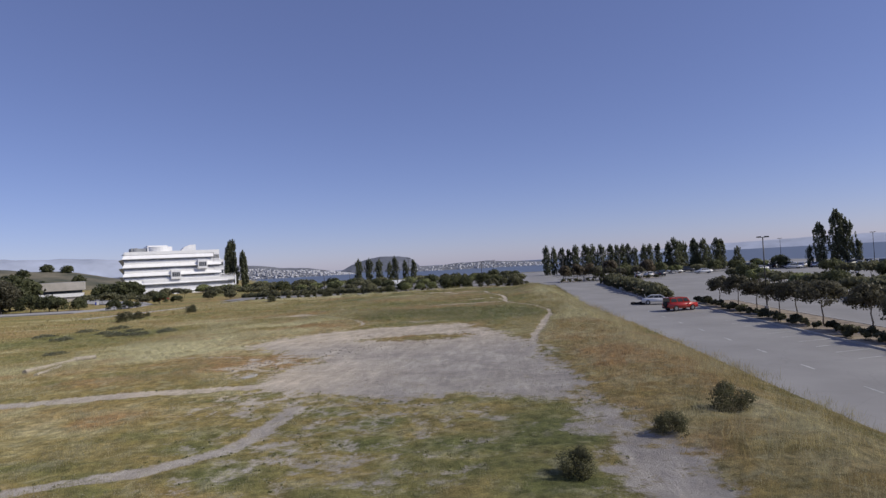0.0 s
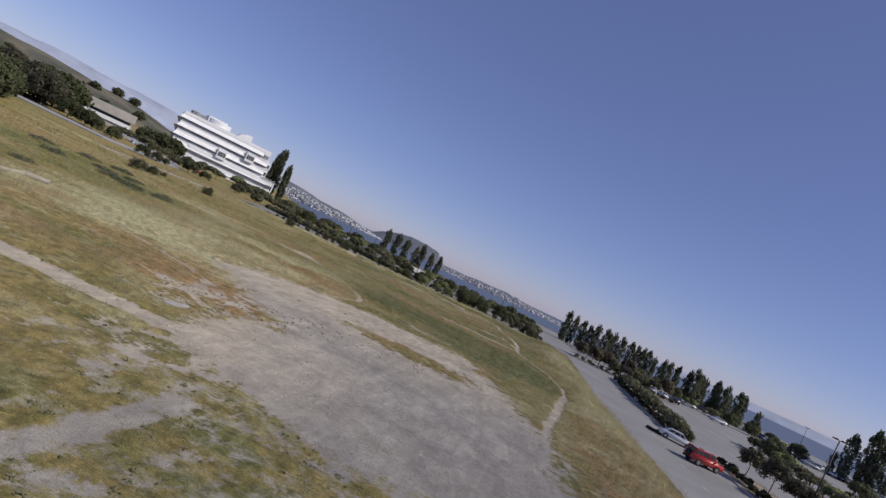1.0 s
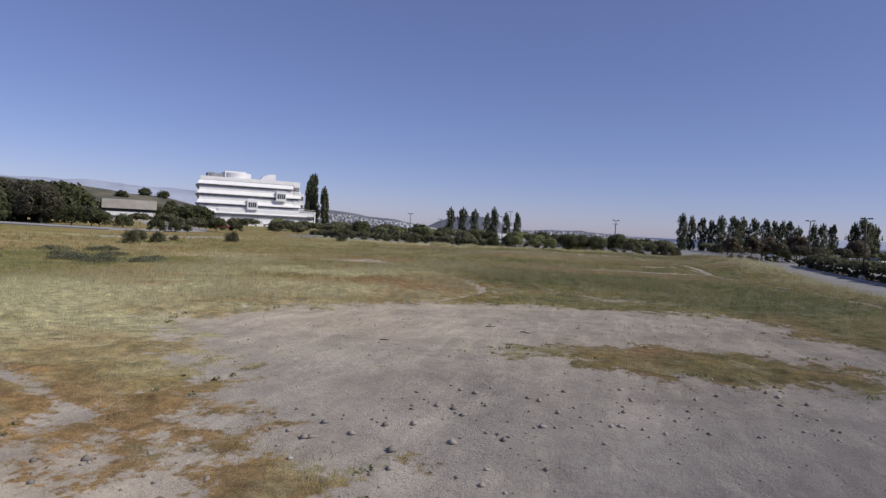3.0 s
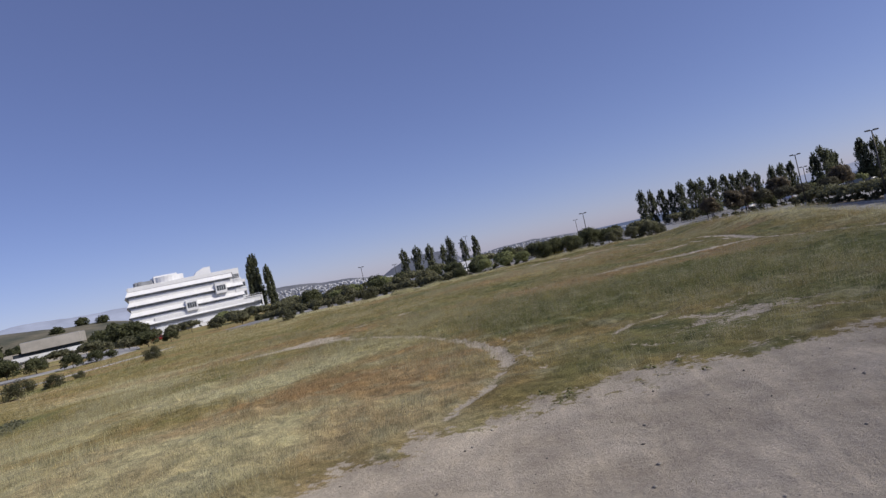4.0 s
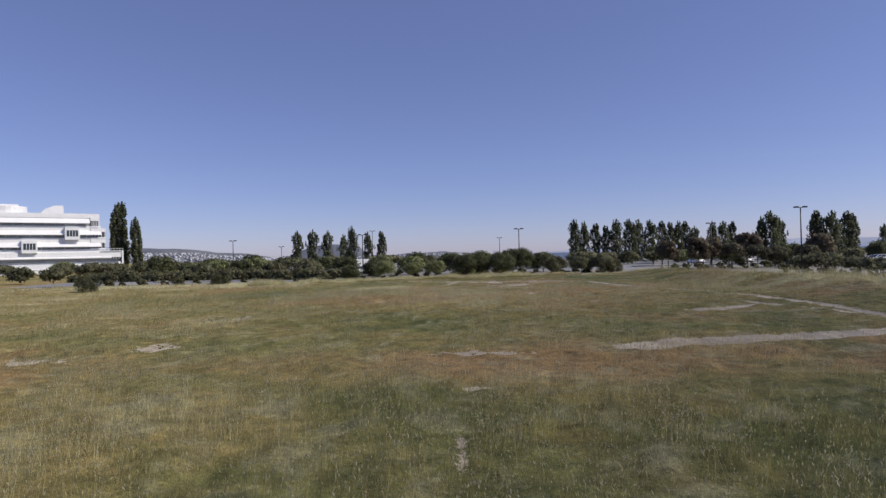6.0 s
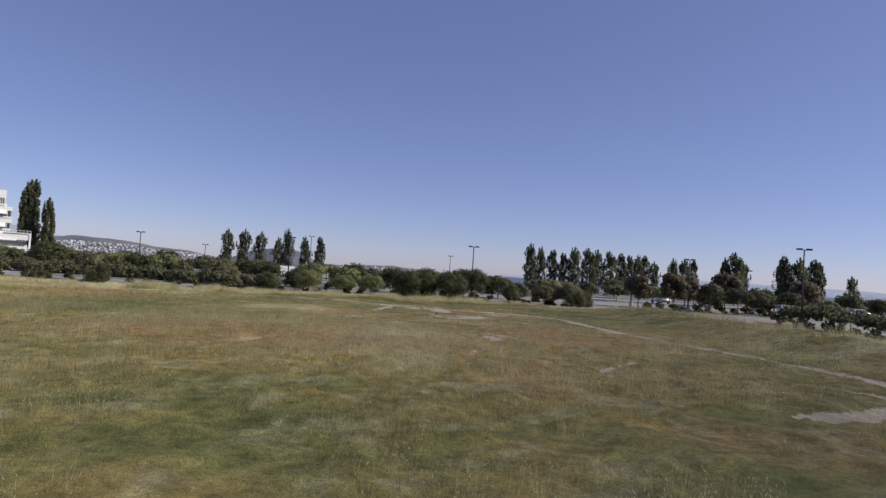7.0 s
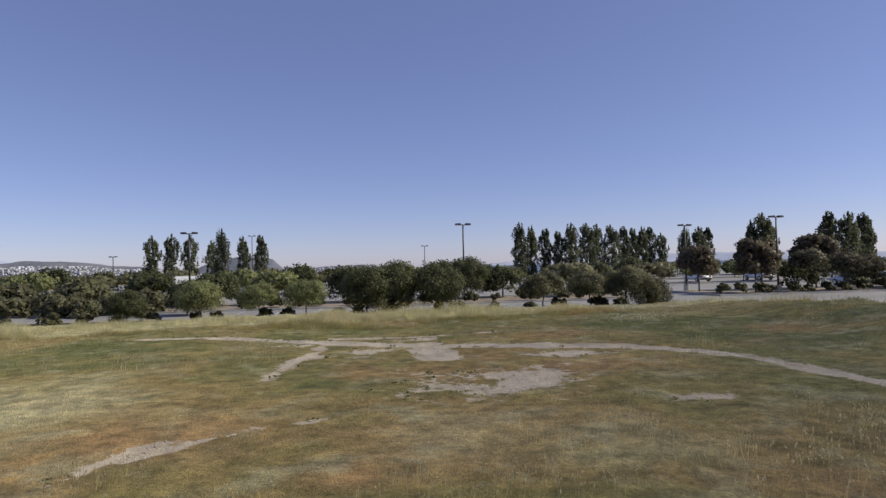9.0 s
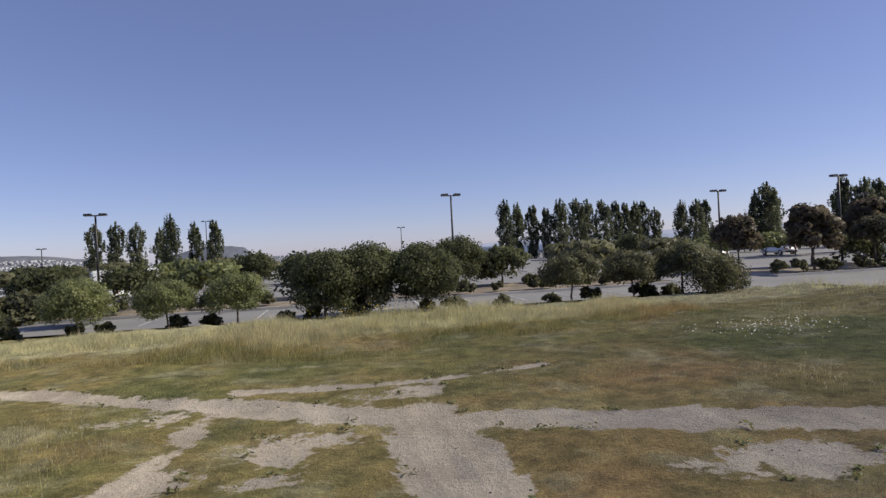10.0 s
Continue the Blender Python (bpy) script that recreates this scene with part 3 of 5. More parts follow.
def spread(lo, fine_lo, fine_hi, hi, step):
    """Grid lines: close together in the middle, ever wider outside."""
    mid = list(np.arange(fine_lo, fine_hi + 1e-6, step))
    out, s, v = [], step, fine_hi
    while v < hi:
        s = min(s * 1.22, 260)
        v = v + s
        out.append(v)
    low, s, v = [], step, fine_lo
    while v > lo:
        s = min(s * 1.22, 260)
        v = v - s
        low.append(v)
    return np.array(low[::-1] + mid + out)


def grid_mesh(name, xs, ys, zfun, mat, with_tones=False, smooth=True):
    gx, gy = np.meshgrid(xs, ys, indexing="ij")
    gx, gy = gx.ravel(), gy.ravel()
    verts = np.stack([gx, gy, zfun(gx, gy)], 1)
    n, m = len(xs), len(ys)
    i, j = np.meshgrid(np.arange(n - 1), np.arange(m - 1), indexing="ij")
    a = (i * m + j).ravel()
    faces = np.stack([a, a + m, a + m + 1, a + 1], 1)
    attrs = ()
    if with_tones:
        dry, rust, tan = tones(gx, gy)
        attrs = (("dry", dry), ("rust", rust), ("tan", tan), ("dirt", bare(gx, gy)))
    return raw_mesh(name, verts, faces, mat, attrs, smooth)


ground = tagged(new("ground", grid_mesh("ground", spread(-4600, 4, 38, 4600, 0.21), spread(-4600, -5, 125, 4600, 0.21), turf_z, M_SOIL, True)),
                "rough field of dry and green grass with worn dirt tracks", "field", kind="structure")
bm = bmesh.new()
bmesh.ops.create_grid(bm, x_segments=1, y_segments=1, size=4700, matrix=Matrix.Translation((0, 0, SEA)))
tagged(part("water", bm, M_SEA), "blue bay water ruffled by light wind", "water", kind="structure")


def strip(name, xs, ys, up, mat, label, category, kind="structure"):
    return tagged(new(name, grid_mesh(name, np.array(xs, float), np.array(ys, float), lambda x, y: lot_z(x, y) + up, mat)), label, category, kind=kind)


strip("parking_lot", [44.9, 52, 60, 75, 95, 120, 150, 168], list(range(-60, 133, 8)) + [133.0], 0.0, M_ASPHALT, "weathered grey asphalt car park beside the field", "car park")
# low concrete edging between the grass bank and the lane
bm = bmesh.new()
rows = []
for y in np.arange(-40, 126.1, 2.0):
    xs, z = np.arange(-6.5, 0.5, 0.1) + float(edge_x(y)), float(lot_z(0, y))
    x = float(xs[np.argmax(ground_z(xs, y + 0 * xs) < z + 0.02)])
    rows.append([bm.verts.new((x + dx, y, z + dz)) for dx, dz in ((-0.06, -0.1), (-0.05, 0.045), (0.05, 0.045), (0.06, -0.1))])
for r, s in zip(rows, rows[1:]):
    for i in range(3):
        bm.faces.new((r[i], r[i + 1], s[i + 1], s[i]))
bm.faces.new(rows[0])
bm.faces.new(rows[-1])
bmesh.ops.recalc_face_normals(bm, faces=bm.faces)
tagged(part("kerb", bm, M_CURB), "low pale concrete kerb along the grass bank", "kerb", kind="structure")
strip("parking_lot_far", [-41, -30, -12, 0, 20, 45, 75, 110, 150, 168], [133.0, 139.6, 150, 170, 200, 240, 280], 0.004, M_ASPHALT, "grey asphalt car park at the far end of the field", "car park")

# ---- plants ----


def leaf_mesh(name, centres, normals, size, mat, rng):
    """Many small leaf blades, each a bent diamond of its own tilt."""
    n = len(centres)
    nrm = normals + 0.9 * rng.normal(size=(n, 3))
    nrm /= np.linalg.norm(nrm, axis=1, keepdims=True)
    nrm *= np.where((nrm * normals).sum(1, keepdims=True) < 0, -1, 1)
    a = np.cross(nrm, rng.normal(size=(n, 3)))
    a /= np.linalg.norm(a, axis=1, keepdims=True)
    b = np.cross(nrm, a)
    s = (size * rng.uniform(0.6, 1.3, n))[:, None]
    v = np.stack([centres + a * s, centres + b * s * 0.62 + nrm * s * 0.15, centres - a * s, centres - b * s * 0.62 + nrm * s * 0.15], 1)
    out = normals / (np.linalg.norm(normals, axis=1, keepdims=True) + 1e-9) + 0.6 * nrm
    out /= np.linalg.norm(out, axis=1, keepdims=True)
    return raw_mesh(name, v.reshape(-1, 3), np.arange(4 * n).reshape(-1, 4), mat, normals=np.repeat(out, 4, 0))


def clumped(rng, clumps, per):
    """Leaf places on the shells of rounded clumps (x, y, z, radius, height)."""
    cs, ns = [], []
    for x, y, z, r, hgt in clumps:
        d = rng.normal(size=(per, 3))
        d /= np.linalg.norm(d, axis=1, keepdims=True)
        k = np.where(rng.rand(per, 1) < 0.18, rng.uniform(1.0, 1.28, (per, 1)), rng.uniform(0.5, 1.04, (per, 1)))
        cs.append(np.array([x, y, z]) + d * k * [r, r, hgt])
        ns.append(d + [0, 0, 0.25])
    return np.concatenate(cs), np.concatenate(ns)


def trunk_mesh(bm, rng, height, radius, limbs, reach, top):
    """A tapered, slightly bent stem with limbs."""
    p, r = Vector((0, 0, -0.15)), radius
    for k in range(3):
        q = Vector((rng.uniform(-0.035, 0.035) * height, rng.uniform(-0.035, 0.035) * height, height * (k + 1) / 3))
        tube(bm, p, q, r, r * 0.82, 7)
        p, r = q, r * 0.82
    for k in range(limbs):
        t = 2 * math.pi * (k + rng.uniform(-0.3, 0.3)) / limbs
        e = p + Vector((math.cos(t) * reach * rng.uniform(0.6, 1), math.sin(t) * reach * rng.uniform(0.6, 1), top * rng.uniform(0.5, 1)))
        tube(bm, p - Vector((0, 0, 0.1)), e, r * 0.62, r * 0.16, 5)


def plant(name, mat, clumps, per, leaf, seed, label, category, group, stem=(1.4, 0.09, 5, 1.1, 1.2)):
    rng = np.random.RandomState(seed)
    root = empty(name, Matrix(), label, category, group)
    if stem:
        bm = bmesh.new()
        trunk_mesh(bm, rng, *stem)
        part("trunk", bm, M_BARK, root, smooth=True)
    c, n = clumped(rng, clumps(rng), per)
    crown = new("crown" if stem else "foliage", leaf_mesh(name + "_crown", c, n, leaf, mat, rng))
    crown.parent = root
    return root


def poplar_clumps(h, w):
    """Upright sprays round three leading stems; each stem ends in a ragged point of its own."""
    def make(rng):
        out = []
        lead = [(rng.uniform(-0.42, 0.42) * w, rng.uniform(-0.42, 0.42) * w, rng.uniform(0.86, 0.98)) for _ in range(3)]
        lead[0] = (lead[0][0] * 0.3, lead[0][1] * 0.3, 1.0)
        for k in range(126):
            t = 0.05 + 0.9 * (k + rng.uniform(0, 1)) / 126
            lx, ly, lh = lead[k % 3]
            env = w * min(1.0, 0.55 + 1.5 * t) * max(0.12, 1 - max(0, t - 0.62) / 0.4) ** 0.5 * rng.uniform(0.72, 1.15)
            a, d = rng.uniform(0, 2 * math.pi), math.sqrt(rng.uniform(0.05, 1))
            out.append((lx * t + math.cos(a) * d * env * 0.7, ly * t + math.sin(a) * d * env * 0.7, h * t * (0.3 + 0.7 * lh),
                        w * rng.uniform(0.09, 0.19) * (1.2 - 0.5 * t), h * rng.uniform(0.045, 0.095)))
        for lx, ly, lh in lead:
            for q in (0.8, 0.85, 0.9, 0.94, 0.98):
                out.append((lx + rng.uniform(-0.1, 0.1), ly + rng.uniform(-0.1, 0.1), h * lh * q, w * 0.11 * (2.5 - 2.1 * q), h * 0.045))
        return out
    return make


def dome_clumps(r, low, high, flat=1.0, count=24):
    def make(rng):
        out = []
        for k in range(count):
            a = rng.uniform(0, 2 * math.pi)
            d = math.sqrt(rng.uniform(0.02, 1)) * r * 0.8
            top = low + (high - low) * math.sqrt(max(0.05, 1 - (d / r) ** 2))
            z = rng.uniform(low + 0.35 * (top - low), top) if k % 3 else top - 0.1 * (high - low)
            s = r * rng.uniform(0.24, 0.38)
            out.append((math.cos(a) * d, math.sin(a) * d, z - 0.3 * s, s, s * flat * rng.uniform(0.6, 0.9)))
        return out
    return make


def planted(protos, x, y, z, size=1.0, turn=None, first=[]):
    """Puts a copy of one of the kinds at a place; the first use of a kind takes the original."""
    k = rnd.randrange(len(protos))
    ob = protos[k]
    t = rnd.uniform(0, 360) if turn is None else turn
    m = pose(x, y, z, rnd.uniform(-1.5, 1.5), rnd.uniform(-1.5, 1.5), t) @ Matrix.Diagonal((size, size, size * rnd.uniform(0.94, 1.06), 1))
    if ob.name not in used:
        used.add(ob.name)
        ob.matrix_basis = m
        return ob
    ob_scale = ob.scale.copy()
    ob.scale = (1, 1, 1)
    made = copy_thing(ob, m)
    ob.scale = ob_scale
    return made


rnd, used = random.Random(11), set()

POPLARS = [plant("poplar", M_POPLAR, poplar_clumps(10.5, w), 30, 0.19, s, "tall columnar dark green poplar at the car park", "tree", "poplar rows",
                 (2.2, 0.2, 4, 0.4, 4.5)) for s, w in ((1, 2.0), (2, 2.35), (3, 1.85), (4, 2.6))]
# the row nearest the flight line, in finer leaf
ROUNDS_NEAR = [plant("round_tree", M_LIGHT, dome_clumps(2.05, 1.0, 3.75, 0.9, 60), 260, 0.07, s, "round light green tree on a short trunk", "tree", "field edge trees")
               for s in (5, 6, 36)]
PINES_NEAR = [plant("dome_tree", M_PINE, dome_clumps(2.4, 0.3, 4.6, 1.15, 66), 260, 0.085, s, "dense dark green dome-shaped tree", "tree", "field edge trees",
                    (1.2, 0.13, 6, 1.3, 1.8)) for s in (7, 8)]
FLATS_NEAR = [plant("flat_crowned_tree", M_OLIVE, dome_clumps(2.1, 1.15, 3.35, 0.8, 56), 250, 0.075, s, "flat-crowned dull green tree on a slim trunk", "tree",
                    "field edge trees", (1.7, 0.08, 5, 1.3, 0.7)) for s in (9, 10)]
ROUNDS = [plant("round_tree", M_LIGHT, dome_clumps(2.6, 1.3, 3.35, 0.9, 30), 80, 0.24, s, "round light green tree on a short trunk", "tree", "car park trees")
          for s in (41, 42)]
PINES = [plant("dome_tree", M_PINE, dome_clumps(2.7, 0.7, 4.2, 1.1, 42), 84, 0.19, s, "dense dark green dome-shaped tree", "tree", "car park trees",
               (1.2, 0.13, 6, 1.3, 1.8)) for s in (43, 44)]
FLATS = [plant("flat_crowned_tree", M_OLIVE, dome_clumps(2.75, 1.65, 3.15, 0.75, 32), 44, 0.31, s, "flat-crowned dull green tree on a slim trunk", "tree",
               "car park trees", (1.7, 0.08, 5, 1.3, 0.7)) for s in (45, 46)]
LOLLIPOPS = [plant("round_headed_tree", M_DUSK, dome_clumps(1.5, 1.4, 3.7, 1.0, 40), 90, 0.11, s, "young round-headed tree on a slender trunk", "tree",
                   "lane trees", (1.7, 0.07, 5, 0.7, 0.9)) for s in (53, 54)]
UMBRELLAS = [plant("umbrella_tree", M_DUSK, dome_clumps(1.75, 1.5, 3.45, 0.8, 44), 90, 0.11, s, "young umbrella-shaped tree on a slender trunk", "tree",
                   "lane trees", (1.85, 0.07, 5, 0.9, 0.6)) for s in (47, 48, 49)]
BRONZES = [plant("bronze_tree", M_MAROON, dome_clumps(1.85, 1.2, 4.9, 1.15, 40), 150, 0.17, s, "bronze-tinted dark leafy tree in a planter", "tree",
                 "car park trees", (1.6, 0.1, 5, 0.8, 1.6)) for s in (12, 13)]
SHRUBS = [plant("round_shrub", M_SHRUB, dome_clumps(0.62, 0.05, 0.85, 0.95, 12), 38, 0.125, s, "clipped rounded dark shrub in bark mulch", "shrub", "planter shrubs", None)
          for s in (14, 15, 50)]
BUSHES = [plant("wild_bush", M_SHRUB, dome_clumps(1.35, -0.1, 1.9, 1.3, 26), 200, 0.055, s, "dark wild bush growing in the grass", "bush", "field bushes", None)
          for s in (16, 17)]
SCRUBS = [plant("low_scrub", M_SCRUB, dome_clumps(2.3, -0.35, 0.75, 0.6, 34), 90, 0.085, s, "low grey-green scrub in tall grass", "bush", "field scrub", None)
          for s in (18, 19)]
HEDGES = [plant("hedge_tree", M_OLIVE, dome_clumps(2.3, 0.1, 2.8, 1.0, 32), 56, 0.24, s, "leafy dull green tree in the boundary row", "tree", "boundary trees",
                (0.9, 0.1, 5, 1.0, 1.0)) for s in (20, 21, 51)]
OAKS = [plant("broad_tree", M_PINE, dome_clumps(5.2, 0.6, 8.4, 1.0, 52), 30, 0.6, s, "broad dark green tree shading the roadside", "tree", "roadside trees",
              (2.4, 0.3, 6, 2.6, 3.2)) for s in (22, 23, 52)]

OAKS_NEAR = [plant("broad_tree", M_DUSK, dome_clumps(4.8, 0.5, 8.6, 0.9, 90), 110, 0.25, s, "broad dark green tree with a bare lower trunk by the road", "tree",
                   "roadside trees", (2.6, 0.26, 6, 2.4, 3.2)) for s in (61, 62)]

# ---- planters of the car park ----


def planter(x0, x1, y0, y1, label):
    """A raised bed of mulch between concrete kerbs."""
    z0, z1 = float(lot_z(0, y0)), float(lot_z(0, y1))
    root = empty("planter", pose((x0 + x1) / 2, (y0 + y1) / 2, (z0 + z1) / 2), label, "planter", "car park planters")
    cx, cy, cz = (x0 + x1) / 2, (y0 + y1) / 2, (z0 + z1) / 2

    def sheet(name, a0, a1, b0, b1, up, mat):
        bm = bmesh.new()
        n = max(2, int((b1 - b0) / 6))
        rows = []
        for k in range(n + 1):
            y = b0 + (b1 - b0) * k / n
            z = float(lot_z(0, y))
            rows.append([bm.verts.new((x - cx, y - cy, z + h - cz)) for x, h in ((a0, -0.05), (a0, up), (a1, up), (a1, -0.05))])
        for r, s in zip(rows, rows[1:]):
            for i in range(3):
                bm.faces.new((r[i], r[i + 1], s[i + 1], s[i]))
        bm.faces.new(rows[0])
        bm.faces.new(rows[-1][::-1])
        bmesh.ops.recalc_face_normals(bm, faces=bm.faces)
        part(name, bm, mat, root)

    k = 0.16
    sheet("kerb", x0, x0 + k, y0, y1, 0.15, M_CURB)
    sheet("kerb", x1 - k, x1, y0, y1, 0.15, M_CURB)
    sheet("kerb", x0 + k, x1 - k, y0, y0 + k, 0.15, M_CURB)
    sheet("kerb", x0 + k, x1 - k, y1 - k, y1, 0.15, M_CURB)
    sheet("mulch", x0 + k, x1 - k, y0 + k, y1 - k, 0.11, M_MULCH)
    return root


def lz(y):
    return float(lot_z(0, y))


# planter beside the lane along the field
planter(58.6, 65.4, -20, 73.0, "broad mulch planter with concrete kerb beside the lane")
planter(54.6, 58.8, 77.5, 129, "mulch planter with concrete kerb beside the lane")
y = -16.0
while y < 73:
    planted(UMBRELLAS if rnd.random() < 0.75 else LOLLIPOPS, 62.6 + rnd.uniform(-0.5, 0.7), y, lz(y) + 0.1, rnd.uniform(0.98, 1.2))
    y += rnd.uniform(4.9, 6.4)
y = 79.0
while y < 128:
    planted(HEDGES if y < 88 else FLATS, 56.8 + rnd.uniform(-0.6, 0.6), y, lz(y) + 0.1, rnd.uniform(0.68, 0.82) if y < 88 else rnd.uniform(0.6, 0.75))
    y += rnd.uniform(2.4, 3.6)
y = -17.0
while y < 128:
    if not 73 < y < 78.5:
        planted(SHRUBS, (60.0 if y < 75 else 55.3) + rnd.uniform(-0.3, 0.3), y, lz(y) + 0.1, rnd.uniform(0.85, 1.3))
    y += rnd.uniform(1.5, 2.4)
# further planters, across the next aisles
for x0, y0, y1, kinds, lo, hi in ((79.0, -20, 118, (FLATS, FLATS, ROUNDS, PINES), 4.4, 6.5), (98.0, -20, 118, (FLATS, PINES), 5, 8)):
    planter(x0, x0 + 3.6, y0, y1, "long mulch planter with concrete kerb between parking aisles")
    y = y0 + 4.0
    while y < y1 - 1:
        planted(rnd.choice(kinds), x0 + 1.8, y, lz(y) + 0.1, rnd.uniform(0.78, 1.0))
        planted(SHRUBS, x0 + 1.4 + rnd.uniform(-0.5, 0.5), y + 2.6, lz(y) + 0.1, rnd.uniform(0.8, 1.2))
        y += rnd.uniform(lo, hi)

# row of trees on the verge at the far end of the field
for x, yy, kind, s in ((8.6, 130.8, ROUNDS_NEAR, 0.68), (12.1, 130.6, ROUNDS_NEAR, 0.6), (14.8, 131.0, ROUNDS_NEAR, 0.66), (18.5, 131.4, PINES_NEAR, 0.7), (20.3, 132.6, PINES_NEAR, 0.76), (23.1, 132.2, PINES_NEAR, 0.78),
                       (29.5, 130.0, FLATS_NEAR, 0.7), (32.8, 130.7, FLATS_NEAR, 0.76), (35.0, 130.1, FLATS_NEAR, 0.82), (4.2, 131.5, PINES_NEAR, 0.5), (6.3, 136.4, PINES_NEAR, 0.6)):
    planted(kind, x, yy, float(ground_z(x, yy)), s)
for x in np.arange(-30, 38, 2.1):
    yy = 131.4 + rnd.uniform(-0.5, 0.5)
    planted(SHRUBS, x + rnd.uniform(-0.6, 0.6), yy, float(ground_z(x, yy)), rnd.uniform(0.7, 1.1))
for x in np.arange(-40, 3.0, 1.7):
    yy = 138.0 + 0.25 * max(0, -x) + rnd.uniform(-1.6, 1.6)
    planted(HEDGES, x, yy, float(ground_z(x, yy)) - 0.05, rnd.uniform(0.5, 0.74))
planted(BUSHES, 35.4, 128.4, float(ground_z(35.4, 128.4)), 0.95)
planted(BUSHES, 36.3, 128.9, float(ground_z(36.3, 128.9)), 0.85)

# planters across the far lane
planter(-24, 40, 138.6, 147.0, "broad mulch planter at the head of the parking aisles")
for x, yy, kind, s in ((27.0, 144.6, PINES_NEAR, 0.82), (30.4, 145.6, PINES, 0.72), (17.0, 144.5, PINES, 0.7), (11.0, 144.8, ROUNDS, 0.8), (6.5, 144.0, PINES, 0.68),
                       (1.5, 144.2, PINES, 0.72), (-4, 145.0, HEDGES, 0.9), (-9, 144, HEDGES, 0.85), (-14, 144.5, PINES, 0.65), (-20, 144.5, HEDGES, 0.85),
                       (36.0, 144.5, FLATS, 0.9)):
    planted(kind, x, yy, lz(yy) + 0.1, s)
for x in np.arange(-23, 39, 1.9):
    planted(SHRUBS, x + rnd.uniform(-0.5, 0.5), 139.9 + rnd.uniform(-0.4, 0.4), lz(140) + 0.1, rnd.uniform(0.75, 1.15))
planter(46.8, 72, 138.9, 147, "mulch planter at the turn of the far lane")
for x, yy, kind, s in ((48.8, 145.6, BRONZES, 0.92), (51.4, 141.2, BRONZES, 1.0), (55.9, 140.8, LOLLIPOPS, 1.05), (59.3, 140.5, UMBRELLAS, 0.95), (62.6, 141.4, UMBRELLAS, 0.9), (66.4, 141, UMBRELLAS, 0.95),
                       (55.0, 145.6, BRONZES, 0.95), (60.4, 145.4, BRONZES, 1.05), (57.4, 143.9, PINES, 0.6), (69.6, 143, BRONZES, 1.0), (65, 145.2, PINES, 0.7)):
    planted(kind, x, yy, lz(yy) + 0.1, s)
for x in np.arange(47.6, 71.5, 1.55):
    planted(SHRUBS, x + rnd.uniform(-0.3, 0.3), 139.8 + rnd.uniform(-0.3, 0.3), lz(139) + 0.1, rnd.uniform(0.8, 1.25))
for y0, kinds in ((166, (PINES, FLATS, ROUNDS)), (184, (HEDGES, FLATS, PINES)), (200, (FLATS, HEDGES))):
    planter(-39, 38, y0 - 1.5, y0 + 1.5, "mulch planter between far parking aisles")
    planter(50, 120, y0 - 1.5, y0 + 1.5, "mulch planter between far parking aisles")
    for x in np.arange(-37, 118, 6.0):
        if not 37 < x < 51:
            planted(rnd.choice(kinds), x + rnd.uniform(-1.5, 1.5), y0 + rnd.uniform(-0.5, 0.5), lz(y0) + 0.1, rnd.uniform(0.7, 0.95))

# poplar rows
for x, yy, s in ((-25.3, 222.8, 1.02), (-20.0, 218.5, 1.03), (-14.8, 213.2, 0.97), (-10.0, 210.0, 0.86), (-7.0, 204.5, 0.93), (-2.6, 201.5, 0.84), (0.9, 196.5, 0.87)):
    planted(POPLARS[0:3:2], x, yy, 0.2, s)
for x, yy, s in ((49.3, 213.4, 1.0), (52.0, 215.4, 0.98), (55.4, 216.2, 0.97), (57.3, 214.4, 0.85), (59.7, 213.6, 1.05), (63.9, 215.2, 1.03), (66.5, 217.2, 1.05), (70.0, 217.1, 1.0),
                 (74.2, 219.8, 0.96), (76.4, 220.6, 0.95), (78.7, 221.0, 0.93), (80.9, 222.0, 0.91), (83.2, 221.1, 0.87), (85.0, 214.6, 0.93), (86.2, 211.5, 0.93), (90.3, 215.0, 0.95), (89.7, 198.7, 0.95),
                 (91.8, 198.6, 1.03), (94.2, 200.6, 0.92), (96.2, 202.9, 0.92), (94.2, 184.6, 0.93), (95.2, 186.5, 0.9), (96.5, 183.9, 0.93), (98.6, 184.6, 0.78), (102.0, 186.2, 0.93), (103.8, 187.6, 0.9), (106.5, 182, 0.68)):
    planted(POPLARS, x, yy, 0.2, s * 1.04)
for x, yy, s in ((118.8, 162.6, 0.62), (121.4, 161.5, 1.2), (124.9, 160.0, 1.55), (126.9, 158.8, 1.25), (129.2, 157.4, 0.75)):
    planted(POPLARS[0:3:2], x, yy, 0.0, s)
# beside the white building
SPIRES = [plant("tall_poplar", M_POPLAR, poplar_clumps(20, w), 56, 0.36, s, "very tall slim poplar beside the white building", "tree", "building poplars",
                (4, 0.3, 4, 0.6, 8)) for s, w in ((31, 3.4), (32, 2.9))]
for x, yy, s in ((-98.9, 269.5, 1.16), (-101.9, 271.5, 1.0), (-92.2, 267.0, 0.94)):
    planted(SPIRES, x, yy, -0.2, s)

# ---- bushes and scrub of the field ----
for x, yy, s in ((37.7, 3.5, 0.46), (40.8, 6.3, 0.62), (33.9, -0.5, 0.48)):
    planted(BUSHES, x, yy, float(ground_z(x, yy)) - 0.05, s)
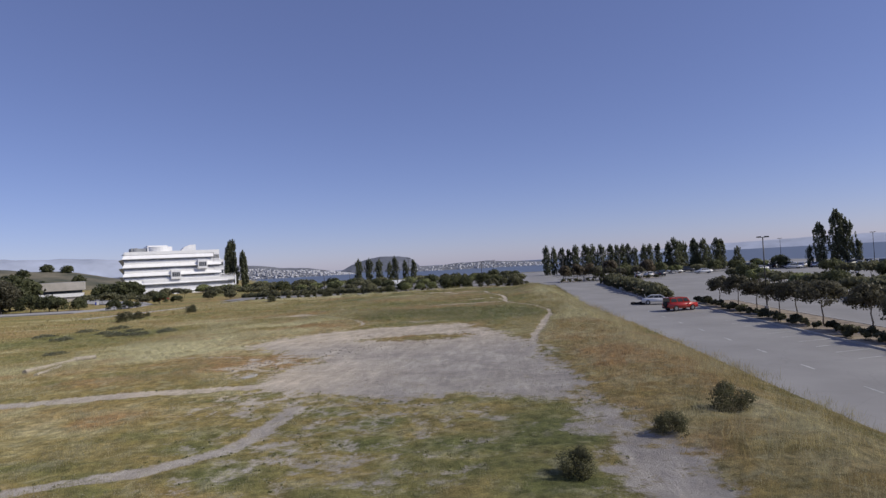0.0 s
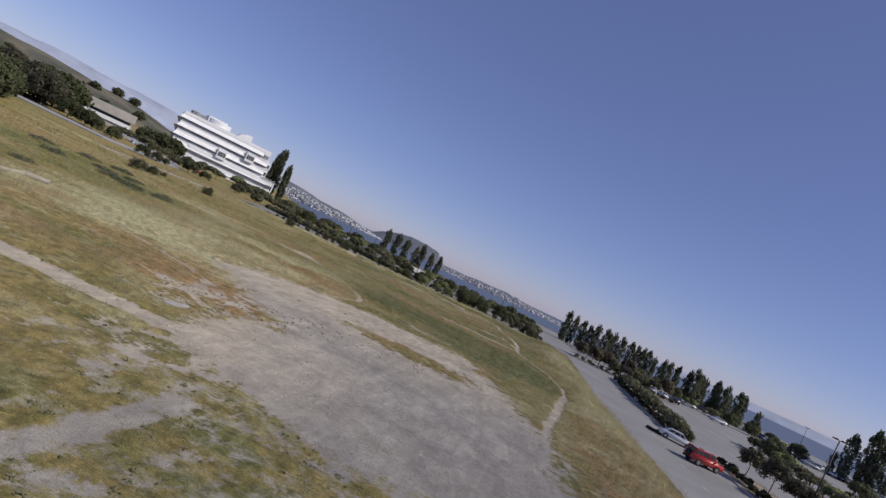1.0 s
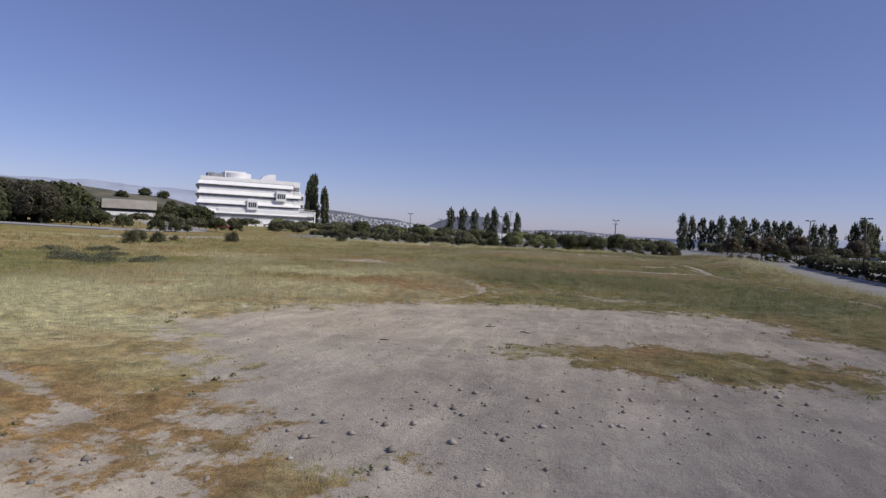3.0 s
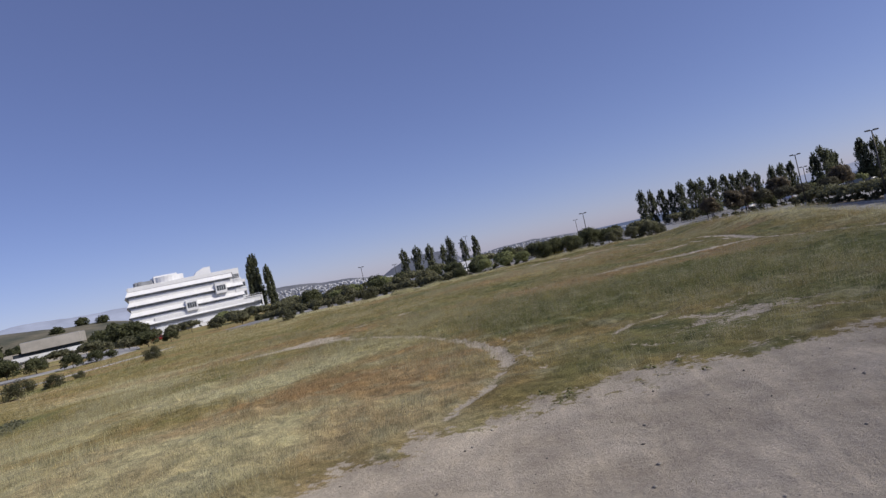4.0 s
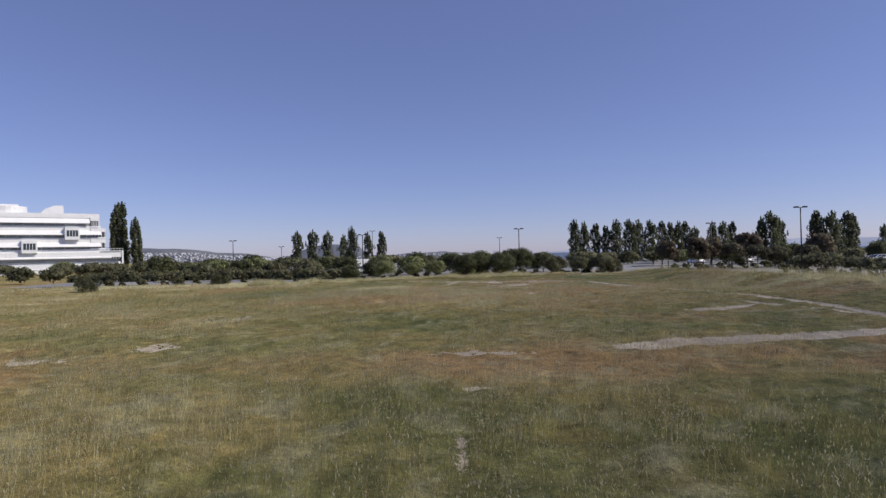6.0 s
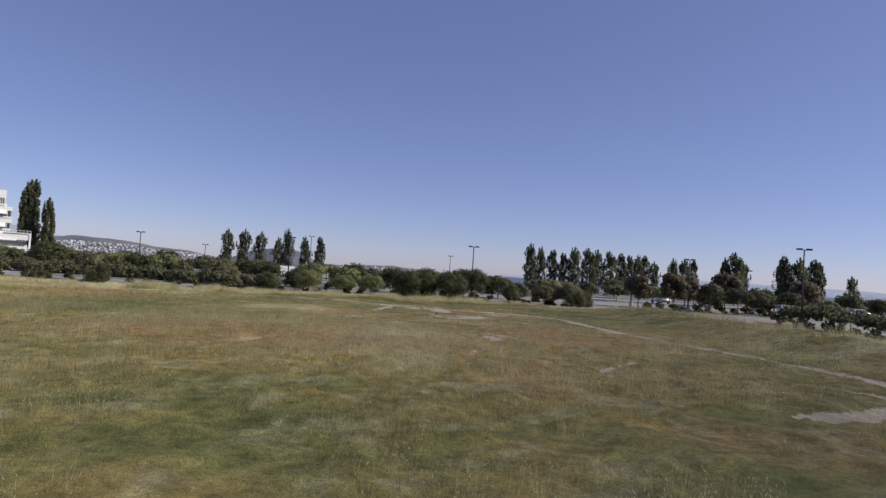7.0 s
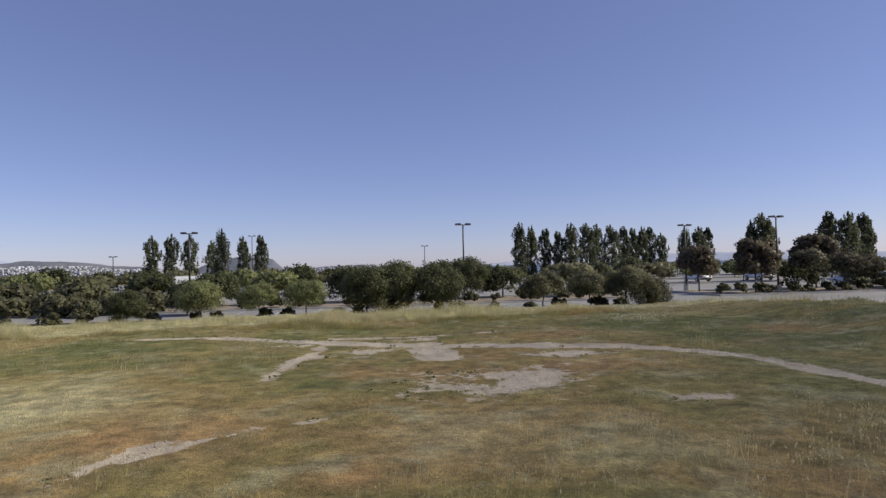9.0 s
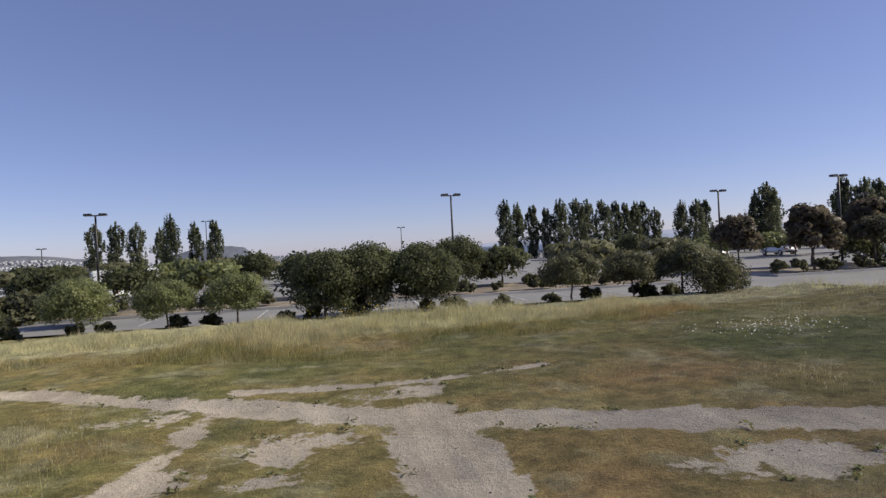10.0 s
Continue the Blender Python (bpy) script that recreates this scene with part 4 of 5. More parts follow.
for x, yy, s in ((39.7, 117.0, 0.45), (40.6, 117.2, 0.4), (-12.6, 38.6, 0.6), (-18.8, 57.6, 0.8), (-15.4, 57.0, 0.75), (-12.4, 58.6, 0.7), (-22.4, 61.0, 0.8), (-26, 69, 0.8), (-29, 66, 0.8), (-24.6, 55, 0.7),
                 (-20.6, 64, 0.7), (-14.4, 62, 0.6), (-31, 60, 0.8)):
    planted(SCRUBS, x, yy, float(ground_z(x, yy)), s)
for x, yy, s in ((-21.5, 119.4, 0.95), (-10.4, 127.0, 1.0), (-15.7, 127.5, 0.6), (-29.5, 97.0, 0.9), (-34.2, 83.0, 1.1), (-35.2, 88.5, 0.8), (-36.5, 93.5, 0.5)):
    planted(BUSHES, x, yy, float(ground_z(x, yy)), s)

# ---- lamps ----


def lamp_post(x, y, z, h=6.6, turn=0.0):
    root = empty("lamp_post", pose(x, y, z, 0, 0, turn), "slim dark car park lamp post with two flat heads", "lamp post", "car park lamps")
    bm = tube(bmesh.new(), (0, 0, -0.2), (0, 0, 0.7), 0.26, 0.26, 12)
    part("footing", bm, M_CURB, root, "round concrete footing")
    bm = tube(bmesh.new(), (0, 0, 0.7), (0, 0, h), 0.085, 0.06, 8)
    part("pole", bm, M_POLE, root, smooth=True)
    part("crossarm", boxed(-0.3, 0.3, -0.03, 0.03, h - 0.08, h - 0.01), M_POLE, root)
    for s in (-1, 1):
        bm = bmesh.new()
        prism(bm, [(s * 0.2, h - 0.05), (s * 0.68, h - 0.05), (s * 0.66, h + 0.08), (s * 0.26, h + 0.1)], -0.17, 0.17)
        head = part("lamp_head", bm, M_POLE, root)
        part("lens", boxed(min(s * 0.26, s * 0.64), max(s * 0.26, s * 0.64), -0.13, 0.13, h - 0.075, h - 0.052), M_LENS, head)
    return root


for x, yy, h in ((26.8, 144.6, 6.5), (3.7, 146.3, 6.2), (-22.6, 165.8, 6.3), (-22.5, 197.5, 5.6), (29.3, 208.3, 6.8), (53.0, 140.5, 6.5), (69.2, 155.4, 6.1), (48.5, 147.3, 6.3), (54.9, 102.5, 7.7), (54.9, 122.2, 7.5),
                 (63.3, 57.4, 8.9), (119.7, 182.3, 8.8), (129.2, 150.7, 8.8), (86, 70, 8.0), (-2.5, 208, 9.2)):
    lamp_post(x, yy, lz(yy), h, rnd.uniform(-12, 12))

# ---- vehicles ----


def wheel_part(parent, x, y, r, name="wheel"):
    bm = bmesh.new()
    bmesh.ops.create_cone(bm, cap_ends=True, segments=18, radius1=r, radius2=r, depth=0.22, matrix=Matrix.Translation((x, y, r)) @ Matrix.Rotation(radians(90), 4, "X"))
    bmesh.ops.bevel(bm, geom=[e for e in bm.edges if abs(e.calc_length()) < 0.2], offset=0.03, segments=2, affect="EDGES")
    w = part(name, bm, M_TYRE, parent, "black tyre")
    bm = bmesh.new()
    bmesh.ops.create_cone(bm, cap_ends=True, segments=14, radius1=r * 0.62, radius2=r * 0.55, depth=0.245, matrix=Matrix.Translation((x, y, r)) @ Matrix.Rotation(radians(90), 4, "X"))
    part("rim", bm, M_RIM, w)


def vehicle(name, m, paint, body, cabin, half, label, spare=False):
    """A car from two side profiles: the body, and the cabin with its panes."""
    root = empty(name, m, label, "car", "parked cars")
    bm = prism(bmesh.new(), body, -half, half)
    bmesh.ops.bevel(bm, geom=list(bm.edges), offset=0.06, segments=2, affect="EDGES")
    part("body", bm, paint, root, smooth=True)
    bm = prism(bmesh.new(), cabin, -half + 0.1, half - 0.1)
    bmesh.ops.bevel(bm, geom=list(bm.edges), offset=0.06, segments=2, affect="EDGES")
    cab = part("cabin", bm, paint, root)
    (ax, az), (bx, bz), (cx, cz), (dx, dz) = cabin
    # side panes, windscreen and rear pane, a little proud of the cabin
    def inner(u, v):
        lo, hi = ax + (bx - ax) * u, dx + (cx - dx) * u
        zl, zh = az + (bz - az) * u, dz + (cz - dz) * u
        return lo + (hi - lo) * v, zl + (zh - zl) * v
    for s in (-1, 1):
        y = s * (half - 0.1)
        for u0, u1 in ((0.05, 0.34), (0.38, 0.66), (0.7, 0.93)):
            bm = prism(bmesh.new(), [inner(u0, 0.2), inner(u1, 0.2), inner(u1, 0.86), inner(u0, 0.86)], y - 0.012, y + 0.012)
            part("side_pane", bm, M_GLASS, cab)
    for (px, pz), (qx, qz), out in (((bx, bz), (cx, cz), 0.012), ((ax, az), (dx, dz), -0.012)):
        bm = bmesh.new()
        p = [(px + (qx - px) * v + out * 1.5, y, pz + (qz - pz) * v + 0.01) for v, y in ((0.15, -half + 0.22), (0.15, half - 0.22), (0.9, half - 0.28), (0.9, -half + 0.28))]
        vs = [bm.verts.new(c) for c in p] + [bm.verts.new((c[0] - out * 3, c[1], c[2])) for c in p]
        bm.faces.new(vs[:4])
        bm.faces.new(vs[4:][::-1])
        for i in range(4):
            bm.faces.new((vs[i], vs[(i + 1) % 4], vs[4 + (i + 1) % 4], vs[4 + i]))
        bmesh.ops.recalc_face_normals(bm, faces=bm.faces)
        part("windscreen" if out > 0 else "rear_window", bm, M_GLASS, cab)
    x0, x1 = min(x for x, _ in body), max(x for x, _ in body)
    hi = bx
    for x in (x0 + 0.85, x1 - 0.85):
        for s in (-1, 1):
            wheel_part(root, x, s * (half - 0.08), 0.34 if not spare else 0.38)
    for s in (-1, 1):
        part("headlight", boxed(x1 - 0.06, x1 + 0.02, s * (half - 0.35) - 0.16, s * (half - 0.35) + 0.16, 0.62, 0.76, 0.02), M_LENS, root)
        part("tail_light", boxed(x0 - 0.02, x0 + 0.06, s * (half - 0.25) - 0.1, s * (half - 0.25) + 0.1, 0.7, 0.9, 0.02), M_RED, root, "red tail light")
        part("mirror", boxed(hi - 0.55, hi - 0.35, s * (half + 0.05) - 0.08, s * (half + 0.05) + 0.08, 0.92, 1.06, 0.03), paint, root)
    part("bumper", boxed(x1 - 0.1, x1 + 0.06, -half + 0.1, half - 0.1, 0.34, 0.54, 0.03), M_TYRE, root)
    part("bumper", boxed(x0 - 0.06, x0 + 0.1, -half + 0.1, half - 0.1, 0.34, 0.54, 0.03), M_TYRE, root)
    if spare:
        bm = bmesh.new()
        bmesh.ops.create_cone(bm, cap_ends=True, segments=18, radius1=0.36, radius2=0.36, depth=0.2, matrix=Matrix.Translation((x0 - 0.12, 0, 0.95)) @ Matrix.Rotation(radians(90), 4, "Y"))
        part("spare_wheel", bm, M_TYRE, root, "spare wheel on the tailgate")
    return root


SUV_BODY = [(-2.05, 0.36), (2.1, 0.36), (2.12, 0.95), (1.15, 1.08), (-2.05, 1.1)]
SUV_CABIN = [(-2.0, 1.05), (1.15, 1.05), (0.62, 1.72), (-1.95, 1.75)]
SEDAN_BODY = [(-2.25, 0.32), (2.25, 0.32), (2.25, 0.72), (1.1, 0.9), (-1.6, 0.96), (-2.25, 0.9)]
SEDAN_CABIN = [(-1.75, 0.9), (1.2, 0.88), (0.45, 1.38), (-0.95, 1.4)]
TRUCK_BODY = [(-2.6, 0.4), (2.6, 0.4), (2.6, 0.98), (1.3, 1.08), (-2.6, 1.08)]
TRUCK_CABIN = [(-0.4, 1.02), (1.3, 1.02), (0.75, 1.75), (-0.3, 1.78)]

vehicle("suv", pose(54.9, 63.4, lz(63.4), 0, 0, 21), M_RED, SUV_BODY, SUV_CABIN, 0.9, "red boxy off-road car parked at the lane", True)
sedan = vehicle("sedan", pose(54.5, 72.9, lz(72.9), 0, 0, -12), M_CARWHITE, SEDAN_BODY, SEDAN_CABIN, 0.88, "white saloon car parked beside the red car")
bm = bmesh.new()
block(bm, -0.62, 0.0, -0.72, 0.72, -0.02, 0.02, 0.015)
lid = part("boot_lid", bm, M_CARWHITE, sedan, "raised boot lid")
lid.matrix_basis = pose(-1.58, 0, 0.97, 0, 62, 0)
for x, y, a, w, h in ((52.3, 73.2, 20, 0.42, 0.45), (51.8, 73.7, -15, 0.34, 0.3), (51.2, 73.9, 40, 0.36, 0.36)):
    case = empty("gear_case", pose(x, y, lz(y), 0, 0, a), "dark carrying case set down behind the white car", "case", "gear cases")
    part("case_body", boxed(-w, w, -0.22, 0.22, 0.0, h, 0.05), M_TYRE, case)
    part("case_handle", boxed(-0.12, 0.12, -0.03, 0.03, h, h + 0.05, 0.012), M_POLE, case)
vehicle("pickup", pose(84.5, 108, lz(108), 0, 0, 170), M_CARWHITE, TRUCK_BODY, TRUCK_CABIN, 0.95, "white pickup parked in the car park")
proto = vehicle("parked_car", pose(68.5, 150.5, lz(150), 0, 0, 88), M_SILVER, SEDAN_BODY, SEDAN_CABIN, 0.88, "silver saloon parked in the far car park")
proto2 = vehicle("parked_car", pose(71.6, 150.8, lz(150), 0, 0, 91), M_CARWHITE, SEDAN_BODY, SEDAN_CABIN, 0.88, "white saloon parked in the far car park")
proto3 = vehicle("parked_car", pose(74.6, 150.5, lz(150), 0, 0, 90), M_DARKCAR, SUV_BODY, SUV_CABIN, 0.9, "dark car parked in the far car park")
for k in range(26):
    x, yy = rnd.choice(((60 + 3 * k, 171), (58 + 3 * k, 157.5), (66 + 2.6 * k, 176.5), (88, 4 * k + 2), (106, 5 * k)))
    if x < 160:
        copy_thing(rnd.choice((proto, proto2, proto3)), pose(x, yy, lz(yy), 0, 0, 90 if x < 84 else rnd.choice((0, 180))))
for k in range(44):
    a = k // 2
    x, yy = 108 + 2.0 * a + rnd.uniform(-0.3, 0.3), (176 if k % 2 else 170) - 1.55 * a + 3 * rnd.random()
    copy_thing(rnd.choice((proto, proto2, proto2, proto3)), pose(x, yy, lz(yy), 0, 0, 50 + rnd.choice((0, 180))))
copy_thing(proto2, pose(2.2, 155.5, lz(155), 0, 0, 80))
copy_thing(proto, pose(-8, 156.5, lz(155), 0, 0, 92))

# canopy-topped white van among the trees
van = empty("van", pose(1.2, 158.8, lz(158), 0, 0, 25), "white high-roofed van parked under trees", "van")
part("body", boxed(-2.6, 2.4, -1.0, 1.0, 0.4, 2.5, 0.12), M_CARWHITE, van)
part("windscreen", boxed(2.37, 2.45, -0.85, 0.85, 1.45, 2.2, 0.02), M_GLASS, van)
for sx in (-1.7, 1.6):
    for sy in (-0.92, 0.92):
        wheel_part(van, sx, sy, 0.36)

# painted bay lines beside the lane
for k in range(26):
    yy = -12 + 2.8 * k
    if yy < 50:
        z = lz(yy + 1)
        bm = bmesh.new()
        vs = [bm.verts.new((x, y2, float(lot_z(0, y2)) + 0.006)) for x, y2 in ((58.4, yy + 1.0), (55.4, yy), (55.4, yy + 0.1), (58.4, yy + 1.1))]
        bm.faces.new(vs)
        tagged(part("bay_line", bm, M_PAINT), "worn white parking bay line", "road marking", "bay lines", "structure")
for k in range(24):
    x = -20 + 2.7 * k
    bm = bmesh.new()
    for yy in (134.2,):
        vs = [bm.verts.new((x + dx, y2, float(lot_z(0, y2)) + 0.01)) for dx, y2 in ((0, yy), (0.12, yy), (0.12, 138.4), (0, 138.4))]
        bm.faces.new(vs)
    tagged(part("bay_line", bm, M_PAINT), "worn white parking bay line", "road marking", "bay lines", "structure")
for k in range(9):
    yy = 14.5 + 6.9 * k
    bm = bmesh.new()
    vs = [bm.verts.new((x, y2, float(lot_z(0, y2)) + 0.006)) for x, y2 in ((51.05, yy), (51.17, yy), (51.17, yy + 1.7), (51.05, yy + 1.7))]
    bm.faces.new(vs)
    tagged(part("lane_dash", bm, M_PAINT), "worn white dash along the middle of the lane", "road marking", "lane dashes", "structure")
# pale walk along the far left edge of the field
WALK = [(-52, 96), (-47, 110), (-42, 121), (-34, 135), (-26, 141), (-10, 141.5)]
bm = bmesh.new()
rows = []
for k, (x, y) in enumerate(WALK):
    a, b = WALK[max(0, k - 1)], WALK[min(len(WALK) - 1, k + 1)]
    d = Vector((b[0] - a[0], b[1] - a[1])).normalized()
    nx, ny = -d.y * 0.9, d.x * 0.9
    z = float(ground_z(x, y)) + 0.14
    rows.append([bm.verts.new((x + s * nx, y + s * ny, z + h)) for s, h in ((1, -0.3), (1, 0), (-1, 0), (-1, -0.3))])
for r, s in zip(rows, rows[1:]):
    for i in range(3):
        bm.faces.new((r[i], r[i + 1], s[i + 1], s[i]))
bmesh.ops.recalc_face_normals(bm, faces=bm.faces)
tagged(part("pavement", bm, M_CURB), "pale concrete footpath along the field edge", "path", kind="structure")
# road past the trees on the left
ROAD = [(-140, 116), (-108, 122), (-86, 123), (-73, 124), (-68, 131), (-70, 142), (-82, 158), (-106, 180), (-135, 212)]
bm = bmesh.new()
rows = []
for k, (x, y) in enumerate(ROAD):
    a, b = ROAD[max(0, k - 1)], ROAD[min(len(ROAD) - 1, k + 1)]
    d = Vector((b[0] - a[0], b[1] - a[1])).normalized()
    nx, ny = -d.y * 5.0, d.x * 5.0
    rows.append([bm.verts.new((x + s * nx, y + s * ny, -0.14 + h)) for s, h in ((1, -0.5), (1, 0), (-1, 0), (-1, -0.5))])
for r, s in zip(rows, rows[1:]):
    for i in range(3):
        bm.faces.new((r[i], r[i + 1], s[i + 1], s[i]))
bmesh.ops.recalc_face_normals(bm, faces=bm.faces)
tagged(part("road", bm, M_PALEROAD), "pale grey asphalt road past a stand of trees", "road", kind="structure")
for k in range(30):
    u = rnd.uniform(0, 1)
    planted(OAKS, -104 - 50 * u + rnd.uniform(-3, 3), 131 + 6 * u + rnd.uniform(0, 16), -0.4, rnd.uniform(0.95, 1.3))
for k in range(22):
    u = rnd.uniform(0, 1)
    planted(OAKS, -58 - 30 * u - rnd.uniform(0, 8), 72 + 34 * u + rnd.uniform(-3, 5), -0.4, rnd.uniform(0.75, 1.0))
for k in range(9):
    u = rnd.uniform(0, 1)
    planted(OAKS, -106 - 14 * u + rnd.uniform(-2, 2), 196 + 8 * u + rnd.uniform(-4, 4), -0.4, rnd.uniform(0.6, 0.92))
for k in range(34):
    u = rnd.uniform(0, 1)
    x, yy = -112 + 62 * u + rnd.uniform(-3, 3), 232 + 30 * u - rnd.uniform(4, 18)
    planted(rnd.choice((HEDGES, HEDGES, ROUNDS, SHRUBS)), x, yy, -0.2, rnd.uniform(0.7, 1.25))
for k in range(42):
    x, yy = rnd.uniform(-95, -20), rnd.uniform(150, 226)
    if x < -0.25 * yy + 12:
        planted(rnd.choice((HEDGES, HEDGES, FLATS)), x, yy, 0.15, rnd.uniform(0.8, 1.1))

for x, yy, kind, s in ((-101, 132, OAKS_NEAR, 1.05), (-108, 136, OAKS_NEAR, 1.25), (-84, 131, PINES, 0.95), (-88, 133, PINES, 1.1), (-92.5, 132, PINES, 1.25), (-80, 133.5, PINES, 0.8), (-116, 134, OAKS_NEAR, 1.2),
                       (-63.4, 123.6, PINES, 0.66), (-62.8, 128.4, PINES, 0.55), (-63.6, 133.4, PINES, 0.42), (-63.8, 144.6, PINES, 0.85), (-60.5, 147.5, PINES, 0.6)):
    planted(kind, x, yy, float(ground_z(x, yy)) - 0.1, s)

# signs beside the left road
sign = empty("road_sign", pose(-72, 152, -0.2, 0, 0, 20) @ Matrix.Scale(0.8, 4), "yellow diamond warning sign on a post", "road sign")
part("post", tube(bmesh.new(), (0, 0, 0), (0, 0, 2.6), 0.04, 0.04), M_RIM, sign)
bm = bmesh.new()
bmesh.ops.create_cube(bm, size=1, matrix=Matrix.Translation((0, -0.05, 2.3)) @ Matrix.Rotation(radians(45), 4, "Y") @ Matrix.Diagonal((0.9, 0.02, 0.9, 1)))
part("plate", bm, M_YELLOW, sign)
board = empty("entrance_sign", pose(-92, 158, -0.3, 0, 0, 25) @ Matrix.Scale(0.6, 4), "white and blue rounded entrance sign on a plinth", "sign")
part("plinth", boxed(-1.0, 1.0, -0.3, 0.3, 0, 0.3), M_CURB, board)
part("panel", boxed(-0.2, 0.9, -0.14, 0.14, 0.3, 2.4, 0.1), M_CARWHITE, board)
part("side_panel", boxed(-0.85, -0.22, -0.12, 0.12, 0.3, 1.8, 0.05), M_BLUE, board)
vehicle("parked_car", pose(-78, 170, -0.25, 0, 0, 20), M_RED, SEDAN_BODY, SEDAN_CABIN, 0.88, "red saloon parked near the white building")

# ---- white terraced office building ----
BU = pose(-114.4, 246.6, -0.6, 0, 0, 38)
office = empty("office_building", BU, "white terraced office building with long horizontal bands", "building")
DEEP = 17.0
FLOORS = [(5.1, 19.0), (8.9, 18.8), (12.8, 18.9), (16.6, 18.2)]     # ledge heights and right ends
part("core_wall", boxed(-20.6, 18.6, 1.2, DEEP, 0.2, 19.0), M_WHITE, office)
part("core_wall", boxed(18.6, 24.8, 1.6, DEEP - 2, 0.2, 7.6), M_WHITE, office)
for k, (z, right) in enumerate(FLOORS):
    # bright upper apron, dark window ribbon, white sloping sunshade
    left = -22.6
    r = right if k < 3 else 15.6
    bm = bmesh.new()
    prism(bm, [(left + 0.9, z + 0.55), (r, z + 0.55), (r, z + 3.0), (left + 0.9, z + 3.0)], 0.35, 1.25)
    part("apron", bm, M_WHITE, office)
    # sunshade: slopes down and out
    bm = bmesh.new()
    a = [(left, -0.85, z), (left, -0.85, z + 0.15), (left + 0.9, 0.5, z + 1.75), (left + 0.9, 0.5, z + 1.5)]
    b = [(r, -0.85, z), (r, -0.85, z + 0.15), (r, 0.5, z + 1.75), (r, 0.5, z + 1.5)]
    va, vb = [bm.verts.new(v) for v in a], [bm.verts.new(v) for v in b]
    bm.faces.new(va)
    bm.faces.new(vb[::-1])
    for i in range(4):
        bm.faces.new((va[i], vb[i], vb[(i + 1) % 4], va[(i + 1) % 4]))
    bmesh.ops.recalc_face_normals(bm, faces=bm.faces)
    part("sunshade", bm, M_WHITE, office)
    part("window_ribbon", boxed(left + 1.4, r - 0.2, 0.9, 1.22, z - 0.9, z + 0.1), M_SHADE, office, "dark recessed window ribbon")
    for m in range(12):
        x = left + 3 + m * (r - left - 4) / 12
        part("mullion", boxed(x - 0.06, x + 0.06, 0.82, 0.92, z - 0.9, z), M_WHITE, office)
    # stepped end, its own shade put into a dark grey colour
    bm = bmesh.new()
    prism(bm, [(left - 0.0, z), (left + 2.2, z - 3.3), (left + 2.6, z - 3.3), (left + 2.6, z)], 0.6, DEEP)
    part("end_wall", bm, M_SHADE, office)
# lower wing bands
for z in (5.0, 1.25):
    part("wing_band", boxed(-14.6, 25.0, -0.5, 1.7, z + 0.35, z + 2.2, 0.05), M_WHITE, office)
    part("wing_ribbon", boxed(-14.2, 24.6, 0.4, 1.5, z - 1.0, z + 0.35), M_SHADE, office, "window ribbon with shade in its grey colour")
    part("wing_sill", boxed(-14.7, 21.8 if z > 2 else 25.1, -0.9, 0.6, z + 0.1, z + 0.42), M_WHITE, office)
for z in (5.0, 1.3):
    w = part("corner_window", boxed(21.8, 25.0, -0.45, 2.5, z - 1.3 + 1.1, z + 0.3 + 1.1), M_GLASS, office, "dark corner glazing")
    for x in (22.4, 23.2, 24.0):
        part("mullion", boxed(x - 0.05, x + 0.05, -0.5, -0.42, z - 0.2, z + 1.4), M_WHITE, w)
part("wing_post", boxed(24.9, 25.4, -0.8, -0.3, 0, 7.4), M_WHITE, office)
rail = part("terrace_rail", boxed(18.8, 25.4, -0.75, -0.68, 8.2, 8.28), M_WHITE, office)
for m in range(8):
    part("rail_post", boxed(18.9 + 0.9 * m, 18.97 + 0.9 * m, -0.75, -0.68, 7.5, 8.2), M_WHITE, rail)
part("wing_roof", boxed(18.6, 25.4, -0.8, DEEP - 2, 7.3, 7.55), M_WHITE, office)
# right-hand corner bays on each floor
for z0, r in ((9.0, 20.3), (12.6, 20.3), (16.3, 18.4)):
    part("corner_slab", boxed(15.8, r, 0.1, 3.2, z0 + 1.2, z0 + 2.4, 0.04), M_WHITE, office)
    w = part("corner_window", boxed(16.0, r - 0.15, 0.3, 3.0, z0 - 0.5, z0 + 1.2), M_GLASS, office, "dark corner glazing")
    for m in range(5):
        x = 16.3 + m * (r - 16.6) / 4
        part("mullion", boxed(x - 0.06, x + 0.06, 0.22, 0.32, z0 - 0.5, z0 + 1.2), M_WHITE, w)
    part("corner_sill", boxed(15.8, r, 0.05, 3.1, z0 - 0.95, z0 - 0.5), M_WHITE, office)
# projecting window boxes
for x, z in ((-1.1, 9.0), (10.5, 13.2)):
    b = part("window_box", boxed(x - 2.1, x + 2.1, -1.5, 0.9, z - 2.0, z + 2.1, 0.05), M_WHITE, office)
    part("pane", boxed(x - 1.6, x + 1.6, -1.56, -1.48, z - 0.9, z + 1.1), M_GLASS, b)
    for m in range(3):
        part("mullion", boxed(x - 0.85 + 0.8 * m, x - 0.75 + 0.8 * m, -1.62, -1.54, z - 0.9, z + 1.1), M_WHITE, b)
# parapet and roof works
part("parapet", boxed(-21.4, 18.5, 0.2, 1.3, 18.4, 19.85, 0.05), M_WHITE, office)
part("roof", boxed(-21.2, 18.4, 1.3, DEEP, 18.9, 19.2), M_SHADE, office)
bm = bmesh.new()
prism(bm, [(1.5, 19.2), (8.6, 19.2), (8.6, 22.6), (6.0, 22.5), (3.5, 21.4)], 3.0, 8.0)
part("roof_fin", bm, M_WHITE, office, "white slanted stair head")
bm = tube(bmesh.new(), (-7, 7, 19.2), (-7, 7, 22.0), 6.0, 6.0, 28)
